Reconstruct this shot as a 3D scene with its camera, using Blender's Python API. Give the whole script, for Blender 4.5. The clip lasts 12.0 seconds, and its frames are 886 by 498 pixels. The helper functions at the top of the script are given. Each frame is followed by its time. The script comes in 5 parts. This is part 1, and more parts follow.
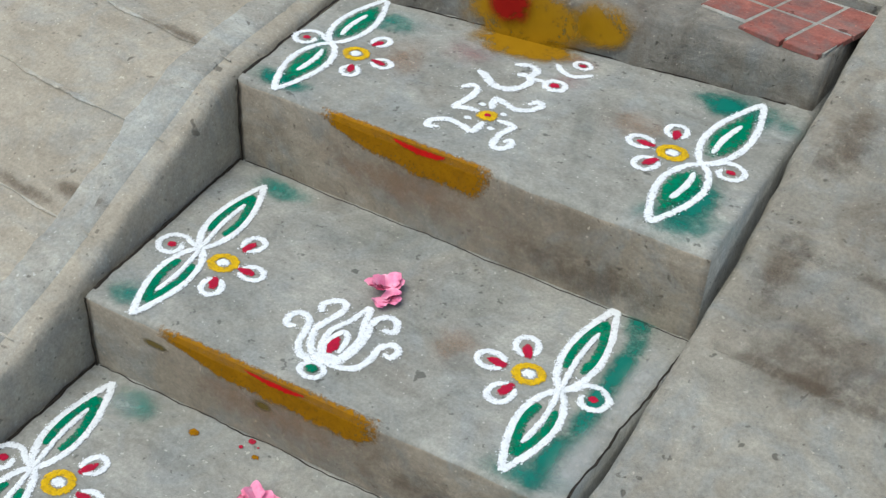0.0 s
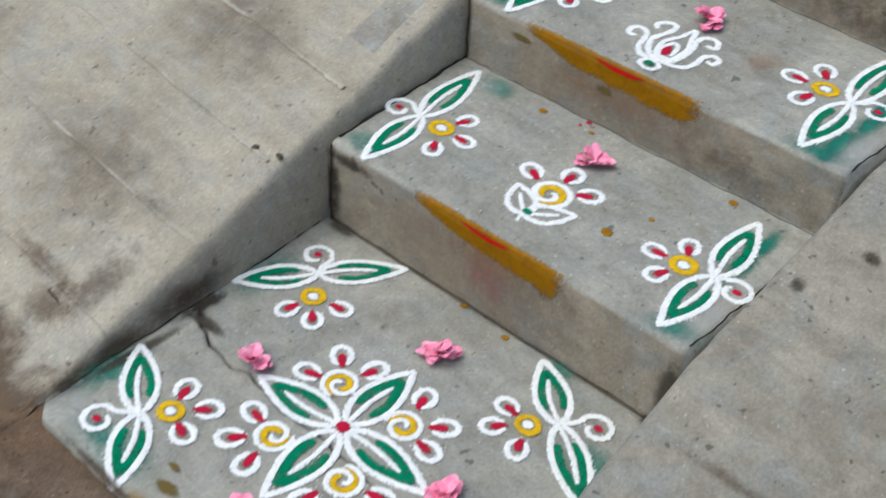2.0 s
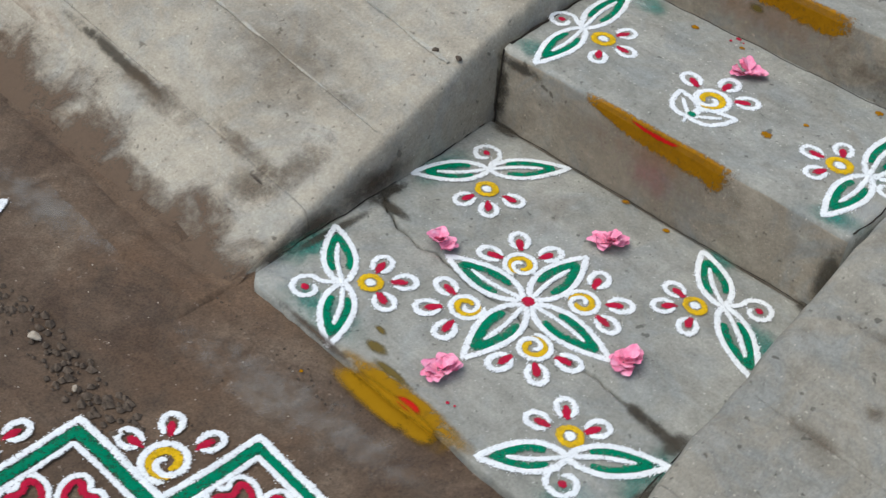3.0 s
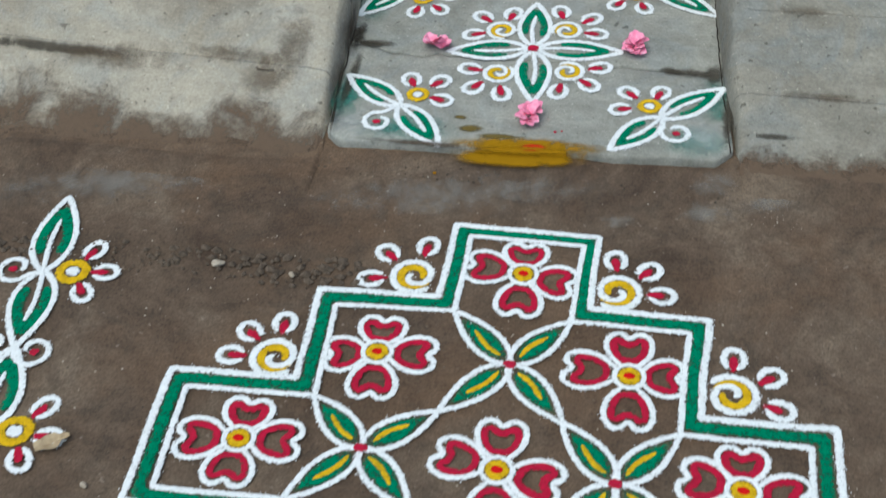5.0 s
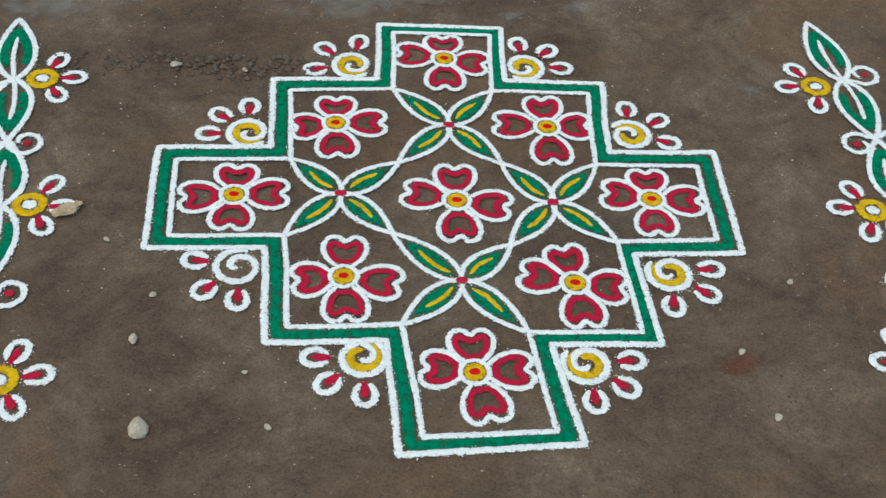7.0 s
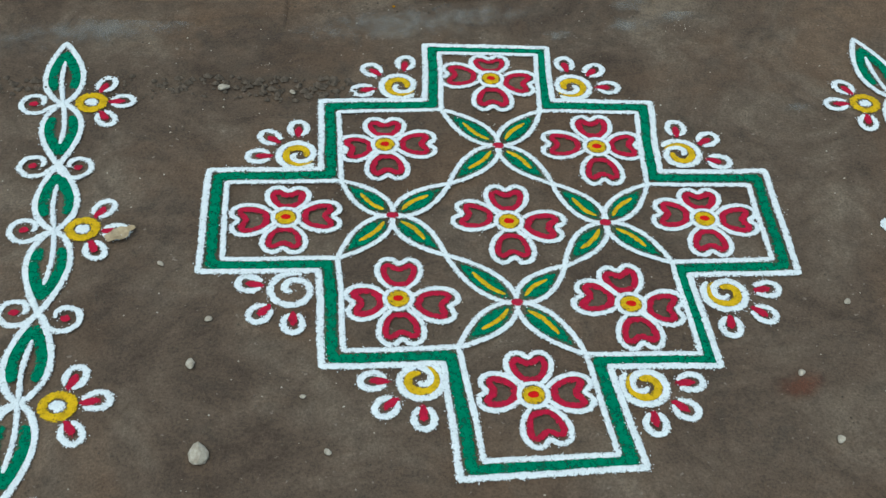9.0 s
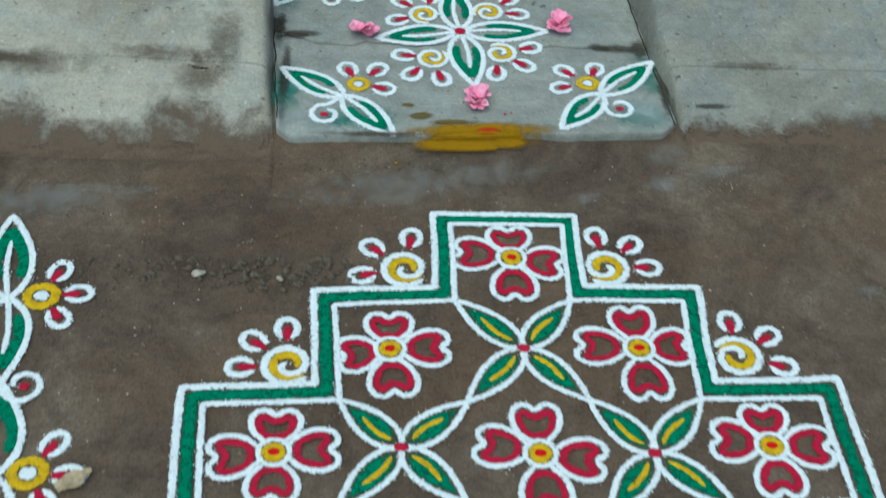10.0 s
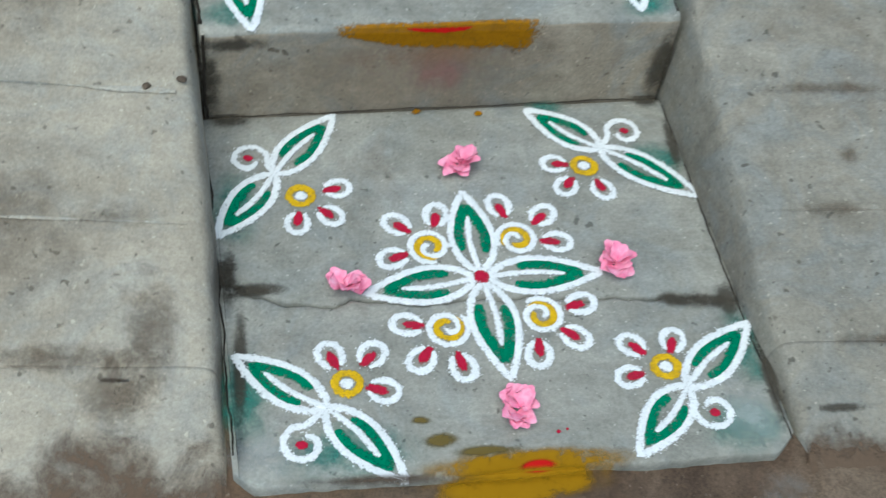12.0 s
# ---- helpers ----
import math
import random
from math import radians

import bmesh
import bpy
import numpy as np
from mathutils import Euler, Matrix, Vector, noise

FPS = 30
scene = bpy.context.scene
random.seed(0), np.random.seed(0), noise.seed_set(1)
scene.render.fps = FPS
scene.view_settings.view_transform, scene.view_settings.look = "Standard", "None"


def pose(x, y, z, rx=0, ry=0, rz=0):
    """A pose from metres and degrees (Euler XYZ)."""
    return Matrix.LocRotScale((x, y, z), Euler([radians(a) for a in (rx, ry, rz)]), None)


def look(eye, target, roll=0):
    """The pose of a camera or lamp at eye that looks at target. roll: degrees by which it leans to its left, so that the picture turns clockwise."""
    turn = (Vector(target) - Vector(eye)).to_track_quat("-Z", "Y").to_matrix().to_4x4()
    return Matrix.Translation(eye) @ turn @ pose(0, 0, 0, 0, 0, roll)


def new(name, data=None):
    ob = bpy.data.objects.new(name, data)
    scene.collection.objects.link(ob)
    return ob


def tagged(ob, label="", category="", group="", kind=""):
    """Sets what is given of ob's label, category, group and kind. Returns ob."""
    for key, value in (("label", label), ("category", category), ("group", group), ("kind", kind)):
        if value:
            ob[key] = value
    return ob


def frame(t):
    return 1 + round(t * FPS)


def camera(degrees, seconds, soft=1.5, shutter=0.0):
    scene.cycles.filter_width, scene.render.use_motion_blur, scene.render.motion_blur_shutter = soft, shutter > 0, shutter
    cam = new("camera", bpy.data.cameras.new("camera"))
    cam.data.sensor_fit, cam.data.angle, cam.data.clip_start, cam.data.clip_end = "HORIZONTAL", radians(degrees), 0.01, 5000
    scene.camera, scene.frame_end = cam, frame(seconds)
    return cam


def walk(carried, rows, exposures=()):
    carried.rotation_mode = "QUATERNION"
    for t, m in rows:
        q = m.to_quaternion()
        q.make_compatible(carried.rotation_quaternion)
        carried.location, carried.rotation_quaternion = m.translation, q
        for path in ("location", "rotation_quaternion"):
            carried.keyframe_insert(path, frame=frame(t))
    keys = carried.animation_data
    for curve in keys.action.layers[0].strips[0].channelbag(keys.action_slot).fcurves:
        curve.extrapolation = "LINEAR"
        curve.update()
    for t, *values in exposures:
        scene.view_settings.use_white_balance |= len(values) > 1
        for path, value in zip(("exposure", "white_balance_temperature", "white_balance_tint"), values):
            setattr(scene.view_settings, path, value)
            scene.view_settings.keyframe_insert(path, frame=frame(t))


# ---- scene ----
cam = camera(39.1, 12.0, 1.3, 0.25)
PATH = [
    (0, (0.88, 0.172, 1.793), (0.043, 1.536, 0.594), 3.8),
    (0.5, (0.893, 0.076, 1.797), (0.049, 1.422, 0.583), 4.4),
    (1, (0.948, -0.152, 1.801), (0.064, 1.138, 0.554), 4.7),
    (1.5, (1.013, -0.348, 1.787), (0.093, 0.882, 0.506), 5.5),
    (2, (1.127, -0.548, 1.754), (0.101, 0.569, 0.451), 4.4),
    (2.5, (1.168, -0.774, 1.759), (0.137, 0.289, 0.414), 6.2),
    (2.7, (1.135, -0.85, 1.746), (0.106, 0.216, 0.402), 6.3),
    (4.3, (0.679, -1.682, 1.755), (0.063, -0.32, 0.426), 0.6),
    (4.5, (0.558, -1.77, 1.74), (0.014, -0.379, 0.41), -0.4),
    (5, (0.311, -1.982, 1.745), (-0.013, -0.582, 0.354), -3.7),
    (5.5, (0.202, -2.281, 1.747), (0.003, -0.878, 0.336), 0.4),
    (6, (0.108, -2.451, 1.761), (0.028, -1.067, 0.32), 2.5),
    (6.5, (-0.027, -2.546, 1.783), (0.026, -1.193, 0.311), 3.6),
    (6.7, (-0.044, -2.564, 1.8), (0.051, -1.206, 0.335), 4.3),
    (8.3, (-0.078, -2.624, 1.815), (-0.018, -1.233, 0.379), 3.4),
    (8.5, (-0.087, -2.62, 1.809), (-0.052, -1.23, 0.371), 3.2),
    (9, (-0.133, -2.566, 1.806), (-0.062, -1.179, 0.367), 3.1),
    (9.5, (-0.161, -2.383, 1.802), (-0.07, -0.999, 0.36), 3.6),
    (10, (-0.196, -1.991, 1.776), (-0.088, -0.594, 0.349), 3.9),
    (10.5, (-0.353, -1.652, 1.765), (-0.177, -0.269, 0.332), 6.7),
    (11, (-0.508, -1.336, 1.779), (-0.166, 0.028, 0.357), 7.8),
    (11.5, (-0.394, -1.075, 1.74), (-0.035, 0.281, 0.314), 8.1),
    (12, (-0.355, -0.824, 1.682), (-0.083, 0.418, 0.139), 9.2),
]
walk(cam, [(t, look(eye, target, roll)) for t, eye, target, roll in PATH],
     ((0, 0.11, 6200, 3), (1.5, 0.06, 6250, 4), (2.5, 0.01, 6250, 6), (4.5, -0.08, 6100, 1), (5.5, -0.12, 6000, -2), (6.5, -0.18, 6200, -3), (9, -0.21, 5750, -9), (10, -0.23, 5500, -13), (11, -0.13, 5700, -9), (12, 0.0, 5850, -3)))

# ---- light: overcast morning, open sky above a narrow street ----
world = bpy.data.worlds.new("overcast_sky")
scene.world = world
world.use_nodes = True
wn = world.node_tree.nodes
wl = world.node_tree.links
sky = wn.new("ShaderNodeTexSky")
sky.sky_type = "NISHITA"
sky.sun_disc = False
sky.sun_elevation = radians(66)
sky.sun_rotation = radians(-140)
sky.dust_density = 4.0
wn["Background"].inputs["Strength"].default_value = 0.15
wl.new(sky.outputs["Color"], wn["Background"].inputs["Color"])

sun_data = bpy.data.lights.new("sun", "SUN")
sun_data.energy = 1.5
sun_data.angle = radians(50)
sun_data.color = (1.0, 0.97, 0.92)
sun = new("sun", sun_data)
sun.matrix_world = look((-0.5, -2.5, 5.0), (0, 0, 0))


# ---- materials ----
def shader(name, rough=0.9):
    m = bpy.data.materials.new(name)
    m.use_nodes = True
    nt = m.node_tree
    b = nt.nodes["Principled BSDF"]
    b.inputs["Roughness"].default_value = rough
    b.inputs["Specular IOR Level"].default_value = 0.25
    return m, nt, b


def nz(nt, vec, scale, detail=6.0, rough=0.6, distort=0.0):
    n = nt.nodes.new("ShaderNodeTexNoise")
    n.inputs["Scale"].default_value = scale
    n.inputs["Detail"].default_value = detail
    n.inputs["Roughness"].default_value = rough
    n.inputs["Distortion"].default_value = distort
    nt.links.new(vec, n.inputs["Vector"])
    return n.outputs["Fac"]


def ramp(nt, fac, stops):
    r = nt.nodes.new("ShaderNodeValToRGB")
    e = r.color_ramp.elements
    e[0].position, e[0].color = stops[0][0], (*stops[0][1], 1)
    e[1].position, e[1].color = stops[-1][0], (*stops[-1][1], 1)
    for p, c in stops[1:-1]:
        k = e.new(p)
        k.color = (*c, 1)
    nt.links.new(fac, r.inputs["Fac"])
    return r.outputs["Color"]


def mix(nt, fac, a, b, mode="MIX"):
    n = nt.nodes.new("ShaderNodeMix")
    n.data_type = "RGBA"
    n.blend_type = mode
    if isinstance(fac, float):
        n.inputs[0].default_value = fac
    else:
        nt.links.new(fac, n.inputs[0])
    for sock, v in ((n.inputs[6], a), (n.inputs[7], b)):
        if isinstance(v, tuple):
            sock.default_value = (*v, 1)
        else:
            nt.links.new(v, sock)
    return n.outputs[2]


def bump(nt, b, height, strength, dist):
    n = nt.nodes.new("ShaderNodeBump")
    n.inputs["Strength"].default_value = strength
    n.inputs["Distance"].default_value = dist
    nt.links.new(height, n.inputs["Height"])
    nt.links.new(n.outputs["Normal"], b.inputs["Normal"])


def where(nt):
    return nt.nodes.new("ShaderNodeNewGeometry").outputs["Position"]


def mathn(nt, op, a, b=0.0, c=0.0):
    n = nt.nodes.new("ShaderNodeMath")
    n.operation = op
    for s, v in zip(n.inputs, (a, b, c)):
        if isinstance(v, (int, float)):
            s.default_value = v
        else:
            nt.links.new(v, s)
    return n.outputs[0]


def grey(v):
    return (v, v, v)


def limit(nt, v, lo, hi, most=1.0):
    f = nt.nodes.new("ShaderNodeMapRange")
    f.inputs["From Min"].default_value, f.inputs["From Max"].default_value = lo, hi
    f.inputs["To Max"].default_value = most
    nt.links.new(v, f.inputs["Value"])
    return f.outputs[0]


def stretched(nt, p, sx, sy, sz):
    n = nt.nodes.new("ShaderNodeMapping")
    n.inputs["Scale"].default_value = (sx, sy, sz)
    n.inputs["Rotation"].default_value = (0, 0, 0.2)
    nt.links.new(p, n.inputs["Vector"])
    return n.outputs[0]


def concrete(name, light, mid, dark, grit=0.5, blotch=2.2, dirt=(0.12, 0.085, 0.055), dirt_amount=0.5, mottle=1.0):
    """Worn cement plaster: blotches, cool and tan patches, trowel streaks, pits, pale sand grains and dirt."""
    m, nt, b = shader(name, 0.88)
    p = where(nt)
    broad = nz(nt, p, blotch, 7, 0.66, 0.8)
    col = ramp(nt, broad, [(0.33, dark), (0.5, mid), (0.66, light)])
    cool = tuple(sum(mid) / 3 * k for k in (0.93, 1.0, 0.97))
    col = mix(nt, limit(nt, nz(nt, p, 6.5, 6, 0.65, 1.4), 0.46, 0.64, 0.6 * mottle), col, cool)
    trowel = nz(nt, stretched(nt, p, 7, 34, 34), 1.0, 5, 0.6, 0.4)
    col = mix(nt, 0.22, col, ramp(nt, trowel, [(0.32, grey(0.32)), (0.5, grey(0.5)), (0.68, grey(0.68))]), "OVERLAY")
    mid_n = nz(nt, p, 17, 8, 0.72, 0.8)
    col = mix(nt, 0.4 * mottle, col, ramp(nt, mid_n, [(0.33, grey(0.3)), (0.5, grey(0.5)), (0.67, grey(0.70))]), "OVERLAY")
    sp = nz(nt, p, 150, 4, 0.75)
    col = mix(nt, 0.32, col, ramp(nt, sp, [(0.3, grey(0.2)), (0.5, grey(0.5)), (0.7, grey(0.8))]), "OVERLAY")
    col = mix(nt, limit(nt, nz(nt, p, 4.3, 8, 0.7, 1.2), 0.54, 0.70, dirt_amount), col, dirt)
    pits = limit(nt, nz(nt, p, 64, 2, 0.5), 0.685, 0.74, 0.7)
    holes = limit(nt, nz(nt, p, 27, 3, 0.5, 0.3), 0.70, 0.735, 0.75)
    grains = limit(nt, nz(nt, p, 105, 2, 0.5), 0.69, 0.73, 0.6)
    col = mix(nt, grains, col, tuple(min(0.6, 1.55 * v) for v in light))
    col = mix(nt, pits, col, tuple(0.45 * v for v in dark))
    col = mix(nt, holes, col, tuple(0.4 * v for v in dark))
    nt.links.new(col, b.inputs["Base Color"])
    h = mathn(nt, "ADD", mathn(nt, "MULTIPLY", sp, 0.4), mathn(nt, "ADD", mathn(nt, "MULTIPLY", mid_n, 1.0), mathn(nt, "MULTIPLY", mathn(nt, "ADD", pits, holes), -0.6)))
    h = mathn(nt, "ADD", h, mathn(nt, "MULTIPLY", trowel, 0.6))
    bump(nt, b, h, grit, 0.007)
    return m


M_STEP = concrete("step_cement", (0.356, 0.354, 0.312), (0.29, 0.287, 0.252), (0.21, 0.212, 0.185), 0.35, 3.4, dirt_amount=0.3)
M_RAMP = concrete("west_apron_cement", (0.398, 0.362, 0.290), (0.364, 0.330, 0.262), (0.318, 0.284, 0.222), 0.5, 2.3, (0.21, 0.165, 0.115), 0.22, 0.65)
M_SEAM = concrete("pale_mortar", (0.455, 0.425, 0.355), (0.41, 0.38, 0.31), (0.34, 0.31, 0.25), 0.5, 6.0)
M_RAMP_E = concrete("east_apron_cement", (0.315, 0.298, 0.248), (0.268, 0.252, 0.208), (0.205, 0.190, 0.155), 0.7, 2.6, (0.14, 0.108, 0.075), 0.45)
M_CURB = concrete("curb_mortar", (0.42, 0.415, 0.365), (0.355, 0.35, 0.305), (0.25, 0.235, 0.20), 0.4, 3.1, dirt_amount=0.25)
M_RISER = concrete("riser_cement", (0.385, 0.335, 0.262), (0.312, 0.270, 0.208), (0.222, 0.188, 0.142), 0.35, 4.2, (0.15, 0.110, 0.072), 0.45)
M_SILL = concrete("old_sill_cement", (0.27, 0.25, 0.21), (0.20, 0.187, 0.158), (0.125, 0.112, 0.09), 0.9, 7.0, (0.11, 0.082, 0.055), 0.6)
M_JOINT = concrete("joint_mortar", (0.47, 0.425, 0.34), (0.40, 0.355, 0.28), (0.24, 0.20, 0.15), 0.8, 6.0)
M_WALL = concrete("house_plaster", (0.5, 0.47, 0.4), (0.44, 0.41, 0.35), (0.37, 0.34, 0.28), 0.3, 1.2)


def earth(name):
    """Damp, swept brown earth with grit, darker wet patches and pale dust."""
    m, nt, b = shader(name, 0.95)
    p = where(nt)
    broad = nz(nt, p, 3.2, 8, 0.7, 0.9)
    col = ramp(nt, broad, [(0.34, (0.062, 0.042, 0.029)), (0.5, (0.109, 0.077, 0.053)), (0.66, (0.160, 0.121, 0.086))])
    col = mix(nt, limit(nt, nz(nt, p, 1.6, 7, 0.66, 1.0), 0.46, 0.62, 0.6), col, (0.134, 0.083, 0.049))
    col = mix(nt, limit(nt, nz(nt, p, 8.5, 7, 0.7, 1.2), 0.52, 0.66, 0.55), col, (0.070, 0.053, 0.039))
    mid_n = nz(nt, p, 24, 8, 0.74, 0.5)
    col = mix(nt, 0.45, col, ramp(nt, mid_n, [(0.33, grey(0.28)), (0.5, grey(0.5)), (0.68, grey(0.74))]), "OVERLAY")
    sp = nz(nt, p, 190, 3, 0.75)
    col = mix(nt, 0.5, col, ramp(nt, sp, [(0.28, grey(0.14)), (0.49, grey(0.5)), (0.72, grey(0.82))]), "OVERLAY")
    grit_n = nz(nt, p, 75, 2, 0.5)
    g = nt.nodes.new("ShaderNodeMapRange")
    g.inputs["From Min"].default_value, g.inputs["From Max"].default_value = 0.70, 0.76
    g.inputs["To Max"].default_value = 0.6
    nt.links.new(grit_n, g.inputs["Value"])
    col = mix(nt, g.outputs[0], col, (0.26, 0.21, 0.165))
    nt.links.new(col, b.inputs["Base Color"])
    h = mathn(nt, "ADD", mathn(nt, "MULTIPLY", sp, 0.4), mathn(nt, "ADD", mathn(nt, "MULTIPLY", mid_n, 1.1), mathn(nt, "MULTIPLY", g.outputs[0], 0.4)))
    bump(nt, b, h, 0.55, 0.008)
    return m


M_EARTH = earth("brown_earth")


def powder(name, col, dark, thin=0.85, soft=0.48):
    """Loose coloured powder: grainy, matt, slightly uneven."""
    m, nt, b = shader(name, 1.0)
    b.inputs["Specular IOR Level"].default_value = 0.05
    p = where(nt)
    fine = nz(nt, p, 260, 3, 0.8)
    broad = nz(nt, p, 34, 4, 0.65)
    c = ramp(nt, fine, [(0.30, dark), (0.46, col), (1.0, col)])
    c = mix(nt, ramp(nt, broad, [(0.35, grey(0.32)), (0.62, grey(0.0))]), c, dark)
    nt.links.new(c, b.inputs["Base Color"])
    bump(nt, b, mathn(nt, "ADD", fine, broad), 0.6, 0.003)
    uv = nt.nodes.new("ShaderNodeTexCoord").outputs["UV"]
    rim = nt.nodes.new("ShaderNodeSeparateXYZ")
    nt.links.new(uv, rim.inputs[0])
    grain = mathn(nt, "ADD", mathn(nt, "MULTIPLY", fine, 1.6), mathn(nt, "MULTIPLY", nz(nt, p, 120, 4, 0.78), 2.2))
    v = mathn(nt, "ADD", mathn(nt, "MULTIPLY", rim.outputs[0], 0.9), mathn(nt, "SUBTRACT", grain, 1.9))
    a = nt.nodes.new("ShaderNodeMapRange")
    a.interpolation_type = "SMOOTHSTEP"
    a.inputs["From Min"].default_value, a.inputs["From Max"].default_value = 0.02, soft
    nt.links.new(v, a.inputs["Value"])
    cover = ramp(nt, nz(nt, p, 62, 5, 0.72), [(0.34, grey(thin)), (0.56, grey(1.0))])
    nt.links.new(mathn(nt, "MULTIPLY", a.outputs[0], cover), b.inputs["Alpha"])
    return m


M_WHITE = powder("white_rice_powder", (0.83, 0.86, 0.87), (0.63, 0.655, 0.66), 0.92, 0.56)
M_GREEN = powder("green_powder", (0.005, 0.205, 0.105), (0.006, 0.115, 0.062), 0.62, 0.62)
M_RED = powder("crimson_powder", (0.47, 0.012, 0.048), (0.30, 0.016, 0.036), 0.74, 0.5)
M_YELLOW = powder("yellow_powder", (0.72, 0.46, 0.012), (0.50, 0.29, 0.012), 0.72, 0.6)
M_TURMERIC = powder("turmeric_paste", (0.33, 0.150, 0.003), (0.17, 0.076, 0.004), 0.84, 0.66)
M_KUMKUM = powder("vermilion_powder", (0.62, 0.010, 0.010), (0.40, 0.010, 0.010), 0.85, 0.5)


def smudge(name, col, lo, hi, most, soft=0.7):
    """A soft dusting whose cover fades out from the middle of its patch, broken by noise."""
    m, nt, b = shader(name, 1.0)
    b.inputs["Specular IOR Level"].default_value = 0.05
    p = where(nt)
    tc = nt.nodes.new("ShaderNodeTexCoord").outputs["Object"]
    ln = nt.nodes.new("ShaderNodeVectorMath")
    ln.operation = "LENGTH"
    nt.links.new(tc, ln.inputs[0])
    edge = mathn(nt, "SUBTRACT", 1.0, ln.outputs["Value"])
    n1 = nz(nt, p, 21, 7, 0.7, 0.25)
    n2 = nz(nt, p, 170, 3, 0.8)

    def fade(v, lo_, hi_):
        f = nt.nodes.new("ShaderNodeMapRange")
        f.interpolation_type = "SMOOTHSTEP"
        f.inputs["From Min"].default_value, f.inputs["From Max"].default_value = lo_, hi_
        nt.links.new(v, f.inputs["Value"])
        return f.outputs[0]

    patchy = mathn(nt, "ADD", mathn(nt, "MULTIPLY", n1, 0.8), mathn(nt, "MULTIPLY", n2, 0.2))
    blend = mathn(nt, "ADD", patchy, mathn(nt, "MULTIPLY", edge, 0.30))
    cover = mathn(nt, "MULTIPLY", fade(edge, 0.0, soft), fade(blend, lo, hi))
    c = mix(nt, n1, tuple(0.7 * x for x in col), col)
    nt.links.new(c, b.inputs["Base Color"])
    nt.links.new(mathn(nt, "MULTIPLY", cover, most), b.inputs["Alpha"])
    return m


S_TEAL = smudge("teal_dust", (0.03, 0.24, 0.19), 0.46, 0.88, 0.72)
S_TEAL_STRONG = smudge("teal_dust_dense", (0.012, 0.20, 0.15), 0.44, 0.74, 0.85)
S_WHITE = smudge("white_dust", (0.58, 0.60, 0.58), 0.5, 0.9, 0.5)
S_BROWN = smudge("brown_dirt_and_shade", (0.15, 0.110, 0.074), 0.50, 0.86, 0.5)
S_DARK = smudge("dark_stain", (0.085, 0.075, 0.058), 0.50, 0.72, 0.72)
S_PINK = smudge("pink_dust", (0.48, 0.18, 0.18), 0.5, 0.95, 0.4)
S_ORANGE = smudge("orange_dust", (0.40, 0.22, 0.12), 0.5, 0.95, 0.4)
S_TURM = smudge("turmeric_wash", (0.36, 0.19, 0.006), 0.43, 0.66, 0.95, 0.5)
S_OLIVE = smudge("olive_turmeric_stain", (0.17, 0.125, 0.035), 0.46, 0.70, 0.85, 0.6)
S_KUM = smudge("vermilion_wash", (0.60, 0.012, 0.012), 0.40, 0.58, 0.95, 0.5)
S_KUM_DARK = smudge("dried_vermilion", (0.30, 0.010, 0.008), 0.40, 0.58, 0.95, 0.5)
S_DUST = smudge("pale_dust", (0.36, 0.35, 0.32), 0.56, 0.88, 0.36)
S_BRICK = smudge("brick_dust", (0.20, 0.075, 0.045), 0.48, 0.85, 0.55)
S_FAINT = smudge("faint_brown_stain", (0.155, 0.118, 0.082), 0.48, 0.85, 0.36, 0.9)
S_TAN = smudge("tan_wash", (0.37, 0.295, 0.215), 0.36, 0.90, 0.5, 0.8)
S_EARTH = smudge("earth_film", (0.105, 0.078, 0.056), 0.44, 0.78, 0.85, 0.95)



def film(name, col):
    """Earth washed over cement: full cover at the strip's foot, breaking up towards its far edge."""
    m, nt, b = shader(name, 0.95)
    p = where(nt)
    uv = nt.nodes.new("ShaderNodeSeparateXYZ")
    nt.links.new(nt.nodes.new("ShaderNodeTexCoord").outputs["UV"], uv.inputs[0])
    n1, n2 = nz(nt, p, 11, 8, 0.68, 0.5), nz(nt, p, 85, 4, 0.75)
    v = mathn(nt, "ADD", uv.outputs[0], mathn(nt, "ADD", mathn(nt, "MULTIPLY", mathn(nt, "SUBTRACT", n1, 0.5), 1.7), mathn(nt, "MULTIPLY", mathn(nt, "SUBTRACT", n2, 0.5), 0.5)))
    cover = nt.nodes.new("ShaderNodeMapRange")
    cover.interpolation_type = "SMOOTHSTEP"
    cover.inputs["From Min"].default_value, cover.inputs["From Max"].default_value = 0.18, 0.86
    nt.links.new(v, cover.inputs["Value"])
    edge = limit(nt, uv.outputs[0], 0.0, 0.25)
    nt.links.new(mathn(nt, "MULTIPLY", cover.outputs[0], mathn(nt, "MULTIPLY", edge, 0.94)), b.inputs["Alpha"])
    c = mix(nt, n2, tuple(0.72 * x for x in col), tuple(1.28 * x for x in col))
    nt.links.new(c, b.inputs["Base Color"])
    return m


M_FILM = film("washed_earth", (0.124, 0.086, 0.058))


def petal_skin():
    m, nt, b = shader("pink_petal", 0.6)
    p = where(nt)
    c = ramp(nt, nz(nt, p, 55, 4, 0.6), [(0.3, (0.82, 0.19, 0.36)), (0.52, (0.90, 0.33, 0.49)), (0.75, (0.92, 0.50, 0.64))])
    nt.links.new(c, b.inputs["Base Color"])
    b.inputs["Subsurface Weight"].default_value = 0.15
    b.inputs["Subsurface Radius"].default_value = (0.01, 0.004, 0.004)
    return m


M_PETAL = petal_skin()


